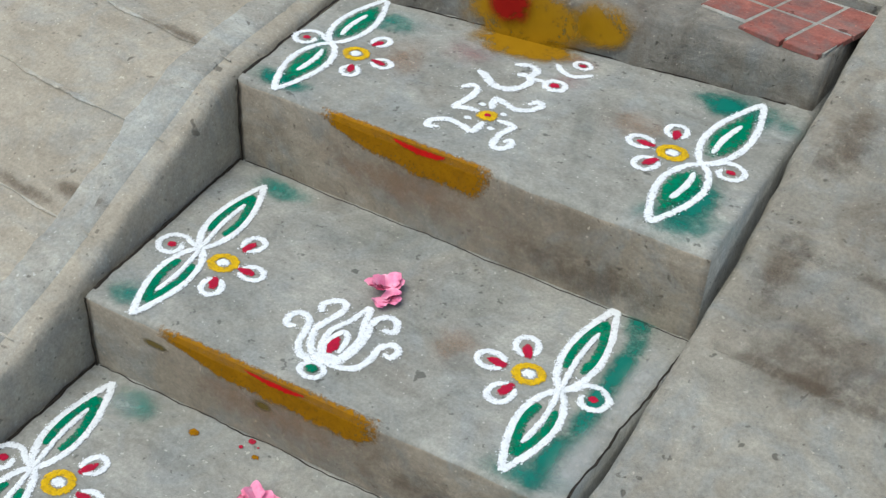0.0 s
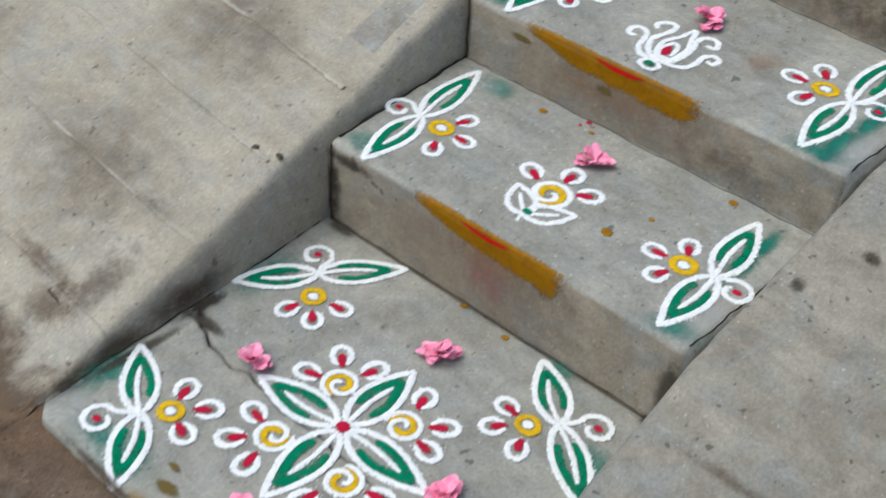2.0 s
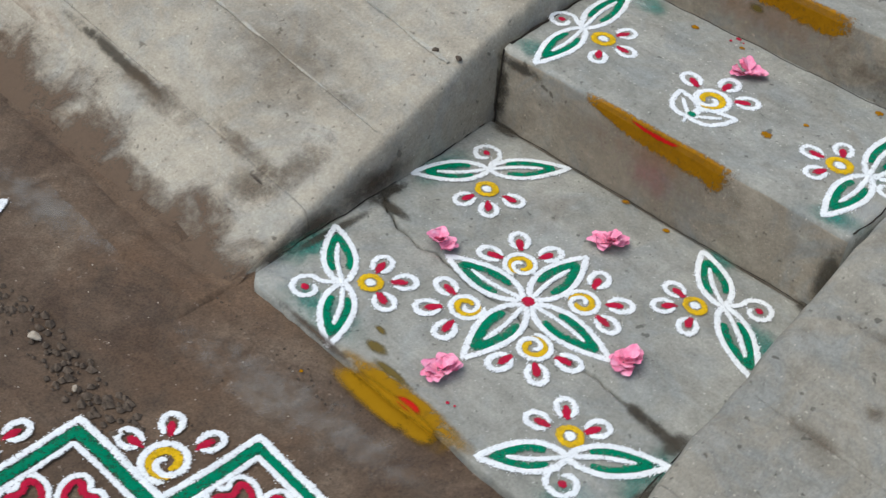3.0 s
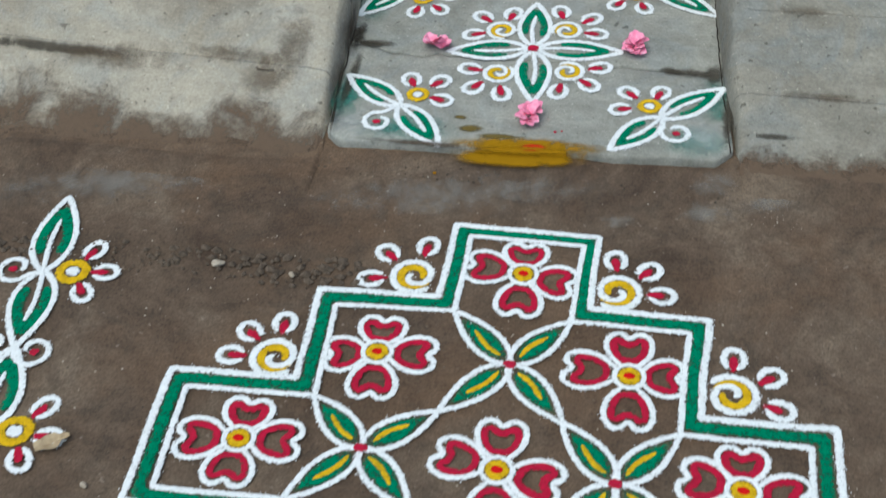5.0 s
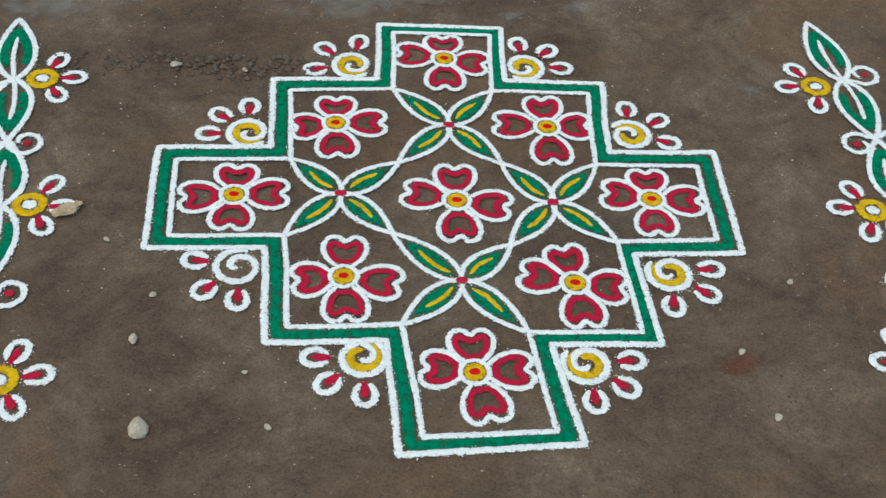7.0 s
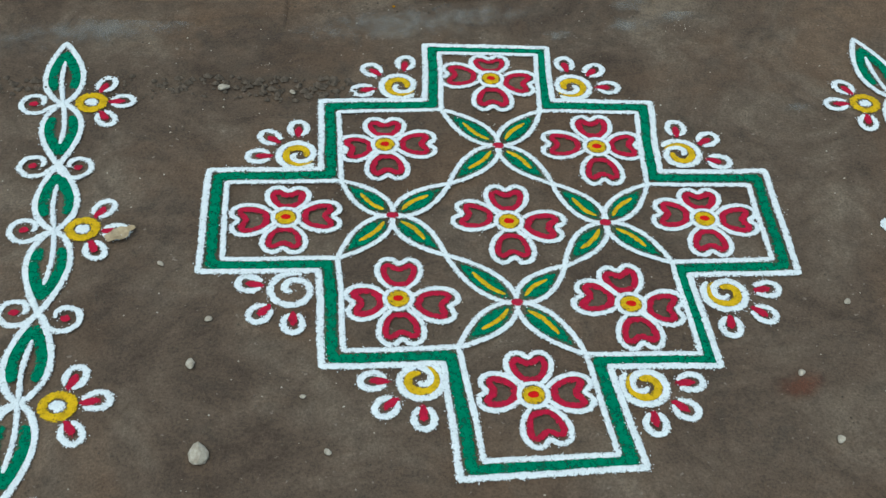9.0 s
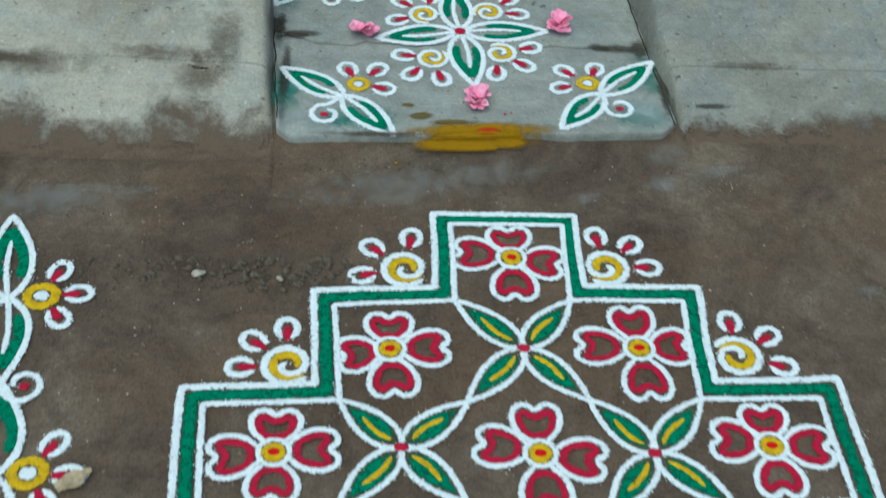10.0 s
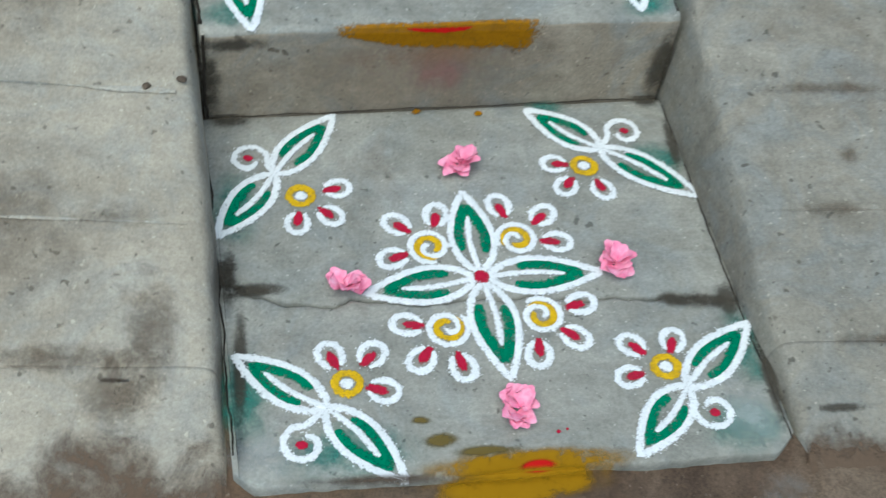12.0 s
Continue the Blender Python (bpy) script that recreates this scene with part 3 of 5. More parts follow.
CORNER_LABEL = "white, green and crimson powder leaf motif"


def corner_motif(a, b, j, ring, petals, curl, surf, label, spin=1, r=0.0275, size=1.0, solid=False, width=0.070):
    """Two leaves that meet in a joint, a ringed flower with three petals on one side and a curl on the other."""
    a, b, j, ring, curl = V(*a), V(*b), V(*j), V(*ring), V(*curl)
    t = motif("corner_motif", j.x, j.y, surf, label, "corner motifs on the steps")
    painted_leaf(j, a, width, surf, t, solid=solid)
    painted_leaf(j, b, width, surf, t, solid=solid)
    painted_ring(ring, r, surf, t)
    for k, p in enumerate(petals):
        d = V(*p) - ring
        painted_petal(V(*p), math.atan2(d.y, d.x), 0.060 * size, 0.046 * size, surf, t, w=0.0112, spin=1 if k != 1 else -1)
    painted_curl(j, curl, min(0.031, 0.72 * (curl - j).length), surf, t, spin)
    return t


S0, S1, S2, S3 = flat(Z_LAND), flat(Z_1), flat(Z_2), flat(Z_3)
corner_motif((-0.241, 0.832), (-0.447, 0.543), (-0.350, 0.685), (-0.304, 0.634), ((-0.241, 0.651), (-0.254, 0.590), (-0.310, 0.574)), (-0.393, 0.722), S0, CORNER_LABEL + " by the slab's back riser", 1)
corner_motif((0.127, 0.852), (0.425, 0.633), (0.257, 0.752), (0.219, 0.708), ((0.165, 0.712), (0.179, 0.659), (0.244, 0.652)), (0.309, 0.796), S0, CORNER_LABEL + " by the slab's back riser", -1)
corner_motif((-0.414, 0.297), (-0.159, 0.068), (-0.272, 0.198), (-0.239, 0.242), ((-0.263, 0.293), (-0.198, 0.294), (-0.184, 0.228)), (-0.310, 0.137), S0, CORNER_LABEL + " on the slab's street edge", 1, size=1.06)
corner_motif((0.444, 0.346), (0.208, 0.100), (0.311, 0.223), (0.283, 0.262), ((0.235, 0.304), (0.304, 0.311), (0.222, 0.244)), (0.344, 0.176), S0, CORNER_LABEL + " on the slab's street edge", 1)
corner_motif((-0.462, 1.257), (-0.386, 0.838), (-0.418, 1.034), (-0.360, 1.037), ((-0.342, 1.095), (-0.296, 1.039), (-0.320, 0.973)), (-0.472, 1.023), S1, CORNER_LABEL + " on the lowest step", 1, 0.030)
corner_motif((0.276, 1.292), (0.323, 0.912), (0.312, 1.095), (0.253, 1.076), ((0.193, 1.068), (0.230, 1.125), (0.235, 1.018)), (0.362, 1.090), S1, CORNER_LABEL + " on the lowest step", -1, 0.030)
corner_motif((-0.503, 1.731), (-0.428, 1.292), (-0.462, 1.503), (-0.400, 1.494), ((-0.392, 1.567), (-0.341, 1.501), (-0.371, 1.432)), (-0.510, 1.481), S2, CORNER_LABEL + " on the middle step", 1, 0.030, 1.04)
corner_motif((0.242, 1.820), (0.280, 1.364), (0.265, 1.572), (0.203, 1.576), ((0.136, 1.568), (0.167, 1.632), (0.189, 1.512)), (0.316, 1.586), S2, CORNER_LABEL + " on the middle step", -1, 0.030, 1.1)
corner_motif((-0.581, 2.249), (-0.521, 1.790), (-0.552, 2.011), (-0.485, 2.006), ((-0.474, 2.076), (-0.421, 2.004), (-0.453, 1.944)), (-0.604, 2.000), S3, CORNER_LABEL + " on the top step", 1, 0.030, 0.95, True, 0.082)
corner_motif((0.267, 2.349), (0.262, 1.844), (0.260, 2.069), (0.199, 2.070), ((0.137, 2.070), (0.175, 2.142), (0.176, 2.010)), (0.310, 2.075), S3, CORNER_LABEL + " on the top step", -1, 0.031, 1.08, True, 0.086)


def landing_rosette():
    c = V(-0.002, 0.450)
    t = motif("rosette", c.x, c.y, S0, "powder rosette of four green leaves, yellow spirals and crimson petals")
    for tip, wd in ((V(0.207, 0.459), 0.078), (V(-0.017, 0.642), 0.080), (V(-0.200, 0.417), 0.076), (V(0.024, 0.246), 0.082)):
        d = (tip - c).normalized()
        painted_leaf(c + d * 0.012, tip, wd, S0, t, gap=0.1)
    fill("rosette_eye", circle(c, 0.0145), M_RED, S0, t, h=0.0035, label="crimson powder dot")
    whorls = ((V(-0.085, 0.517), 5.0, -1, ((-0.148, 0.493), (-0.137, 0.566), (-0.069, 0.586))), (V(0.069, 0.533), 3.6, -1, ((0.047, 0.608), (0.121, 0.586), (0.138, 0.527))),
              (V(-0.070, 0.346), 0.8, -1, ((-0.134, 0.353), (-0.116, 0.286), (-0.052, 0.271))), (V(0.090, 0.369), 2.3, -1, ((0.159, 0.391), (0.140, 0.325), (0.076, 0.294))))
    for sc, st, sp, petals in whorls:
        painted_spiral(sc, 0.0345, st, sp, S0, t)
        for k, p in enumerate(petals):
            d = V(*p) - sc
            painted_petal(V(*p), math.atan2(d.y, d.x), 0.066, 0.048, S0, t, w=0.0118, spin=-1 if k else 1)


landing_rosette()


def step_flower():
    c = V(-0.057, 1.044)
    t = motif("step_flower", c.x, c.y, S1, "small powder flower with yellow spiral, crimson petals and white leaves")
    painted_spiral(c, 0.042, -1.6, 1, S1, t)
    for p in (V(-0.121, 1.069), V(-0.065, 1.118), V(-0.010, 1.090)):
        d = p - c
        painted_petal(c + d.normalized() * 0.078, math.atan2(d.y, d.x), 0.066, 0.050, S1, t, w=0.012)
    base = V(-0.049, 0.957)
    for tip, wd in ((V(-0.121, 1.020), 0.062), (V(0.022, 1.030), 0.058)):
        ob = stroke("leaf", leaf_line(base, tip, wd), 0.012, M_WHITE, S1, t, closed=True)
        stroke("midrib", curve([base, base.lerp(tip, 0.35), base.lerp(tip, 0.7)]), 0.009, M_WHITE, S1, t, ob)
    fill("flower_base", circle(base + V(0, 0.01), 0.011, 0.010), M_GREEN, S1, t, h=0.0034, label="green powder dot")
    stroke("stem_tail", curve([base, base + V(0.001, -0.012), base + V(0.004, -0.026)]), 0.008, M_WHITE, S1, t)


step_flower()


def lotus():
    o = V(-0.092, 1.366)
    t = motif("lotus_drawing", o.x, o.y, S2, "white powder lotus with curled petals, crimson heart and green base")
    stroke("base_loop", circle(o, 0.021, 0.018), 0.010, M_WHITE, S2, t, closed=True)
    fill("base_dot", circle(o + V(-0.002, 0.002), 0.0115, 0.010), M_GREEN, S2, t, h=0.0034, label="green powder dot")
    fill("cup", circle(V(-0.090, 1.400), 0.032, 0.016, turn=0.35), M_WHITE, S2, t, h=0.0017)
    swirls = (("outer_petal", ((-0.100, 1.390), (-0.128, 1.384), (-0.152, 1.405), (-0.162, 1.437), (-0.176, 1.465), (-0.198, 1.470), (-0.209, 1.452), (-0.198, 1.432), (-0.183, 1.437))),
              ("curled_petal", ((-0.106, 1.394), (-0.134, 1.415), (-0.151, 1.451), (-0.148, 1.479), (-0.143, 1.510), (-0.147, 1.534), (-0.167, 1.535), (-0.182, 1.511), (-0.170, 1.493))),
              ("curled_petal", ((-0.078, 1.402), (-0.064, 1.430), (-0.068, 1.481), (-0.082, 1.522), (-0.073, 1.550), (-0.049, 1.550), (-0.038, 1.525), (-0.058, 1.518))),
              ("outer_petal", ((-0.085, 1.394), (-0.064, 1.396), (-0.037, 1.412), (-0.029, 1.443), (-0.034, 1.477), (-0.019, 1.498), (-0.002, 1.488), (-0.005, 1.468), (-0.021, 1.470))))
    for name, line in swirls:
        stroke(name, curve([V(*p) for p in line]), 0.0128, M_WHITE, S2, t)
    stroke("bud", curve([V(-0.100, 1.400), V(-0.117, 1.424), V(-0.128, 1.463), V(-0.116, 1.504), V(-0.109, 1.553), V(-0.091, 1.510), V(-0.074, 1.474), V(-0.072, 1.424), V(-0.084, 1.400)]), 0.0112, M_WHITE, S2, t)
    heart = stroke("inner_petal", curve([V(-0.096, 1.404), V(-0.115, 1.433), V(-0.108, 1.474), V(-0.090, 1.460), V(-0.082, 1.424)]), 0.0100, M_WHITE, S2, t)
    fill("heart", leaf_line(V(-0.097, 1.412), V(-0.108, 1.462), 0.026), M_RED, S2, t, heart, label="crimson powder heart")


lotus()


# ---- the large stepped drawing on the earth ----
def big_kolam():
    g = flat(0.0)
    t = motif("stepped_rangoli", 0.08, -0.74, g, "large stepped powder drawing, green border, nine crimson flowers, on earth")
    # corners clockwise from the top cell: the outer line and the inner line
    out = [(-0.081, -0.153), (0.212, -0.153), (0.212, -0.350), (0.436, -0.350), (0.428, -0.583), (0.657, -0.574), (0.669, -0.875), (0.446, -0.887),
           (0.472, -1.117), (0.262, -1.122), (0.305, -1.344), (-0.021, -1.373), (-0.047, -1.120), (-0.270, -1.131), (-0.290, -0.892), (-0.525, -0.899),
           (-0.537, -0.607), (-0.301, -0.595), (-0.314, -0.369), (-0.080, -0.358)]
    into = [(-0.046, -0.182), (0.184, -0.181), (0.180, -0.388), (0.400, -0.386), (0.394, -0.624), (0.614, -0.620), (0.622, -0.839), (0.416, -0.852),
            (0.438, -1.088), (0.221, -1.094), (0.257, -1.318), (0.021, -1.335), (-0.017, -1.080), (-0.232, -1.093), (-0.254, -0.856), (-0.481, -0.865),
            (-0.496, -0.643), (-0.256, -0.632), (-0.273, -0.406), (-0.042, -0.391)]
    outer, inner = [V(*p) for p in out], [V(*p) for p in into]
    band = [p.lerp(q, 0.5) for p, q in zip(outer, inner)]
    stroke("outer_line", straight(outer, True), 0.0125, M_WHITE, g, t, closed=True, h=0.0019)
    stroke("green_band", straight(band, True), 0.0205, M_GREEN, g, t, closed=True, h=0.0009, label="green powder band")
    stroke("inner_line", straight(inner, True), 0.0105, M_WHITE, g, t, closed=True, h=0.0017)
    dots = [V(0.081, -0.509), V(-0.147, -0.733), V(0.293, -0.743), V(0.098, -0.967)]
    d1, d2, d3, d4 = dots
    m12, m13, m24, m34 = V(-0.028, -0.634), V(0.191, -0.628), V(-0.039, -0.843), V(0.199, -0.868)
    ends = ((d1, (inner[19], inner[2], m12, m13)), (d2, (inner[17], m12, inner[14], m24)), (d3, (m13, inner[4], m34, inner[7])), (d4, (m24, m34, inner[12], inner[9])))
    for d, tips in ends:
        for tip in tips:
            painted_leaf(d, tip, 0.060, g, t, w=0.0098, rib=M_YELLOW, solid=True)
        fill("knot", circle(d, 0.013, 0.010), M_RED, g, t, h=0.0035, label="crimson powder dot")
    # each flower: its middle, how far its four petals reach, and by how many degrees each leans
    flowers = [(0.074, -0.275, 0.104, 0.086, 0.116, 0.114, -11, 2, -7, 1), (-0.167, -0.513, 0.111, 0.088, 0.098, 0.112, 3, 2, 12, 5), (0.298, -0.506, 0.099, 0.104, 0.120, 0.122, 4, 4, -3, 3),
               (-0.365, -0.744, 0.112, 0.090, 0.112, 0.101, 4, 0, 7, 1), (0.093, -0.744, 0.114, 0.107, 0.115, 0.119, -9, 2, -11, 3), (0.502, -0.726, 0.110, 0.090, 0.106, 0.107, -1, 2, -9, 1),
               (-0.132, -0.962, 0.116, 0.107, 0.101, 0.117, -10, 0, 9, 5), (0.320, -0.966, 0.103, 0.103, 0.112, 0.114, -7, 11, -12, 7), (0.116, -1.190, 0.110, 0.101, 0.100, 0.116, 5, 4, -5, 14)]
    for x, y, *rest in flowers:
        reach, lean = rest[:4], rest[4:]
        c = V(x, y)
        eye = stroke("flower_eye_ring", circle(c, 0.027), 0.009, M_WHITE, g, t, closed=True)
        fill("flower_eye", circle(c, 0.022), M_YELLOW, g, t, eye, h=0.0017, label="yellow powder centre")
        fill("flower_pip", circle(c, 0.0115, 0.0085), M_KUMKUM, g, t, eye, h=0.0034, label="crimson powder dot")
        for q in range(4):
            a = q * math.pi / 2 + radians(lean[q])
            u, s = V(math.cos(a), math.sin(a)) * (reach[q] / 0.111), V(-math.sin(a), math.cos(a)) * (1.0 + 0.08 * wob(x + q, y, 6, 11))
            heart = [(0.024, -0.013), (0.050, -0.036), (0.082, -0.043), (0.104, -0.033), (0.108, -0.016), (0.096, 0.0), (0.109, 0.015), (0.104, 0.034), (0.080, 0.043), (0.050, 0.035), (0.024, 0.013)]
            ob = stroke("petal", curve([c + u * a_ + s * b_ for a_, b_ in heart]), 0.0100, M_WHITE, g, t)
            rim = [(0.041, -0.014), (0.058, -0.026), (0.082, -0.030), (0.091, -0.021), (0.080, 0.0), (0.091, 0.021), (0.082, 0.030), (0.058, 0.026), (0.041, 0.013)]
            stroke("petal_fill", curve([c + u * a_ + s * b_ for a_, b_ in rim], closed=True), 0.0125 + 0.003 * wob(x, y + q, 2, 9), M_RED, g, t, ob, closed=True, h=0.0010, label="crimson powder filling")
    # each spiral: its middle, start, sense, and where its three petals stand round it
    spirals = [(-0.137, -0.309, 5.6, -1, 3.36, 2.43, 1.43), (-0.352, -0.552, 5.6, -1, 3.22, 2.45, 1.64), (0.259, -0.299, 4.0, 1, 1.68, 0.83, 0.01), (0.480, -0.525, 2.6, -1, 1.55, 0.64, -0.26),
               (-0.337, -0.943, 1.2, 1, 2.98, 3.96, 4.79), (-0.090, -1.160, 1.2, -1, 3.18, 3.94, 4.80), (0.323, -1.166, 2.4, 1, 0.12, -0.65, -1.46), (0.511, -0.934, 2.4, 1, 0.15, -0.66, -1.61)]
    for k, (x, y, a, sp, *turns) in enumerate(spirals):
        c = V(x, y)
        painted_spiral(c, 0.044, a, sp, g, t, white_only=(k == 4))
        for i, q in enumerate(turns):
            e = V(math.cos(q), math.sin(q))
            painted_petal(c + e * 0.083, q, 0.064, 0.048, g, t, w=0.0118, spin=1 if i != k % 2 else -1)


big_kolam()


# ---- the two leaf chains beside it ----
def chain(nodes, flowers, curls, label):
    """Leaves in a row, joint to joint; ringed flowers with three petals and curls beside the joints."""
    g = flat(0.0)
    p = [V(*q) for q in nodes]
    t = motif("leaf_chain", p[1].x, p[1].y, g, label, "leaf chains on the earth")
    painted_leaf(p[1], p[0], 0.090, g, t, w=0.012)
    for k in range(1, len(p) - 1):
        a, b = (p[k + 1], p[k]) if k % 2 == 0 else (p[k], p[k + 1])
        painted_leaf(a, b, 0.090, g, t, w=0.012)
    for x, y, *turns in flowers:
        c = V(x, y)
        painted_ring(c, 0.036, g, t)
        for i, q in enumerate(turns):
            e = V(math.cos(q), math.sin(q))
            painted_petal(c + e * 0.065, q, 0.066, 0.047, g, t, w=0.0118, spin=1 if i != 1 else -1)
    for k, x, y, spin in curls:
        painted_curl(p[k], V(x, y), 0.034, g, t, spin)
    return t


chain([(-0.920, -0.177), (-0.884, -0.398), (-0.855, -0.598), (-0.824, -0.794), (-0.810, -1.012), (-0.801, -1.223), (-0.791, -1.44), (-0.78, -1.68)],
      ((-0.823, -0.391, 1.23, 0.10, -0.92), (-0.769, -0.788, 1.06, -0.08, -1.03), (-0.731, -1.229, 1.28, 0.20, -1.02), (-0.712, -1.665, 1.2, 0.1, -1.0)),
      ((1, -0.944, -0.400, -1), (2, -0.903, -0.603, -1), (2, -0.816, -0.605, 1), (3, -0.881, -0.794, -1), (4, -0.852, -1.012, -1), (4, -0.761, -1.024, 1), (5, -0.86, -1.225, -1), (6, -0.735, -1.45, 1), (6, -0.84, -1.44, -1)),
      "powder chain of green leaves, yellow flowers and curls on earth")
chain([(0.970, -0.090), (1.008, -0.311), (1.035, -0.515), (1.034, -0.722), (1.028, -0.93), (1.018, -1.14)],
      ((0.938, -0.336, 2.15, 3.20, 4.58), (0.970, -0.742, 2.05, 3.05, 4.38), (0.958, -1.15, 2.1, 3.1, 4.4)),
      ((1, 1.062, -0.288, 1), (2, 0.990, -0.533, 1), (2, 1.082, -0.520, -1), (3, 1.088, -0.70, 1), (4, 0.98, -0.945, 1), (4, 1.075, -0.935, -1)),
      "powder chain of green leaves and yellow flowers on bare earth")


# ---- threshold above the top step ----
def threshold():
    t = tagged(new("threshold"), "rough broken cement threshold with red floor tiles", "threshold", kind="structure")
    rows = []
    n = 70
    for i in range(n + 1):
        u = i / n
        x = lerp(-0.74, 0.352, u)
        y = 2.342 + 0.155 * x + 0.012 * wob(x, 0.4, 0, 8) + 0.006 * wob(x, 2.4, 0, 26)
        zt = 0.672 + 0.012 * wob(x, 3.0, 0, 6)
        row = []
        for d, z in ((-0.006, 0.50), (-0.004, 0.575), (0.0, 0.60), (0.004, 0.635), (0.008, zt - 0.012), (0.016, zt - 0.003), (0.03, zt), (0.12, 0.676), (0.5, 0.676), (0.5, 0.5)):
            row.append((x, y + d + 0.004 * wob(x, z, 6, 22), z))
        rows.append(row)
    loft("sill", rows, M_SILL, t)
    for k, (x0, x1, y0, y1) in enumerate(((0.045, 0.150, 2.47, 2.555), (0.157, 0.250, 2.425, 2.545), (0.257, 0.335, 2.418, 2.54), (0.045, 0.150, 2.563, 2.66), (0.157, 0.250, 2.553, 2.66), (0.257, 0.335, 2.546, 2.66))):
        bm = bmesh.new()
        pts = []
        for a, b in ((x0, y0), (x1, y0 - 0.010), (x1, y1 - 0.010), (x0, y1)):
            pts.append((a + 0.22 * (b - 2.42), b))
        cut = [(p[0] + 0.002 * wob(p[0], p[1], k, 30), p[1] + 0.003 * wob(p[0], p[1], k + 4, 30)) for p in pts]
        bot = [bm.verts.new((x, y, 0.668)) for x, y in cut]
        top = [bm.verts.new((x, y, 0.6805)) for x, y in cut]
        bm.faces.new(top)
        for i in range(4):
            bm.faces.new((bot[i], bot[(i + 1) % 4], top[(i + 1) % 4], top[i]))
        bmesh.ops.bevel(bm, geom=[e for e in bm.edges if e.verts[0] in top and e.verts[1] in top], offset=0.0015, segments=1, affect="EDGES")
        part("tile", bm, M_TILE, t)
    bm = bmesh.new()
    c = [bm.verts.new(p) for p in ((0.06, 2.46, 0.672), (0.34, 2.42, 0.672), (0.37, 2.66, 0.672), (0.05, 2.66, 0.672))]
    d = [bm.verts.new((v.co.x, v.co.y, 0.6795)) for v in c]
    bm.faces.new(d)
    for i in range(4):
        bm.faces.new((c[i], c[(i + 1) % 4], d[(i + 1) % 4], d[i]))
    part("grout", bm, M_CURB, t, "pale grout between the tiles")


threshold()


def block(name, x0, x1, y0, y1, z0, z1, mat, label, category):
    bm = bmesh.new()
    bmesh.ops.create_cube(bm, size=1.0)
    for v in bm.verts:
        v.co = Vector((lerp(x0, x1, v.co.x + 0.5), lerp(y0, y1, v.co.y + 0.5), lerp(z0, z1, v.co.z + 0.5)))
    bmesh.ops.bevel(bm, geom=list(bm.edges), offset=0.012, segments=2, affect="EDGES")
    return tagged(part(name, bm, mat), label, category, kind="structure")


block("floor", -0.72, 2.4, 2.70, 4.3, -0.05, 0.678, M_RAMP_E, "plain grey cement floor behind the threshold", "floor")
block("floor_west", -2.4, -0.73, 2.55, 4.3, -0.05, 0.66, M_RAMP, "plain grey cement floor above the apron", "floor")
# Out-of-view wall, added to close the back; it also blocks some sky.
block("wall_north", -2.4, 2.4, 4.31, 4.53, -0.05, 3.2, M_WALL, "unseen plain plastered wall added behind the steps", "wall")


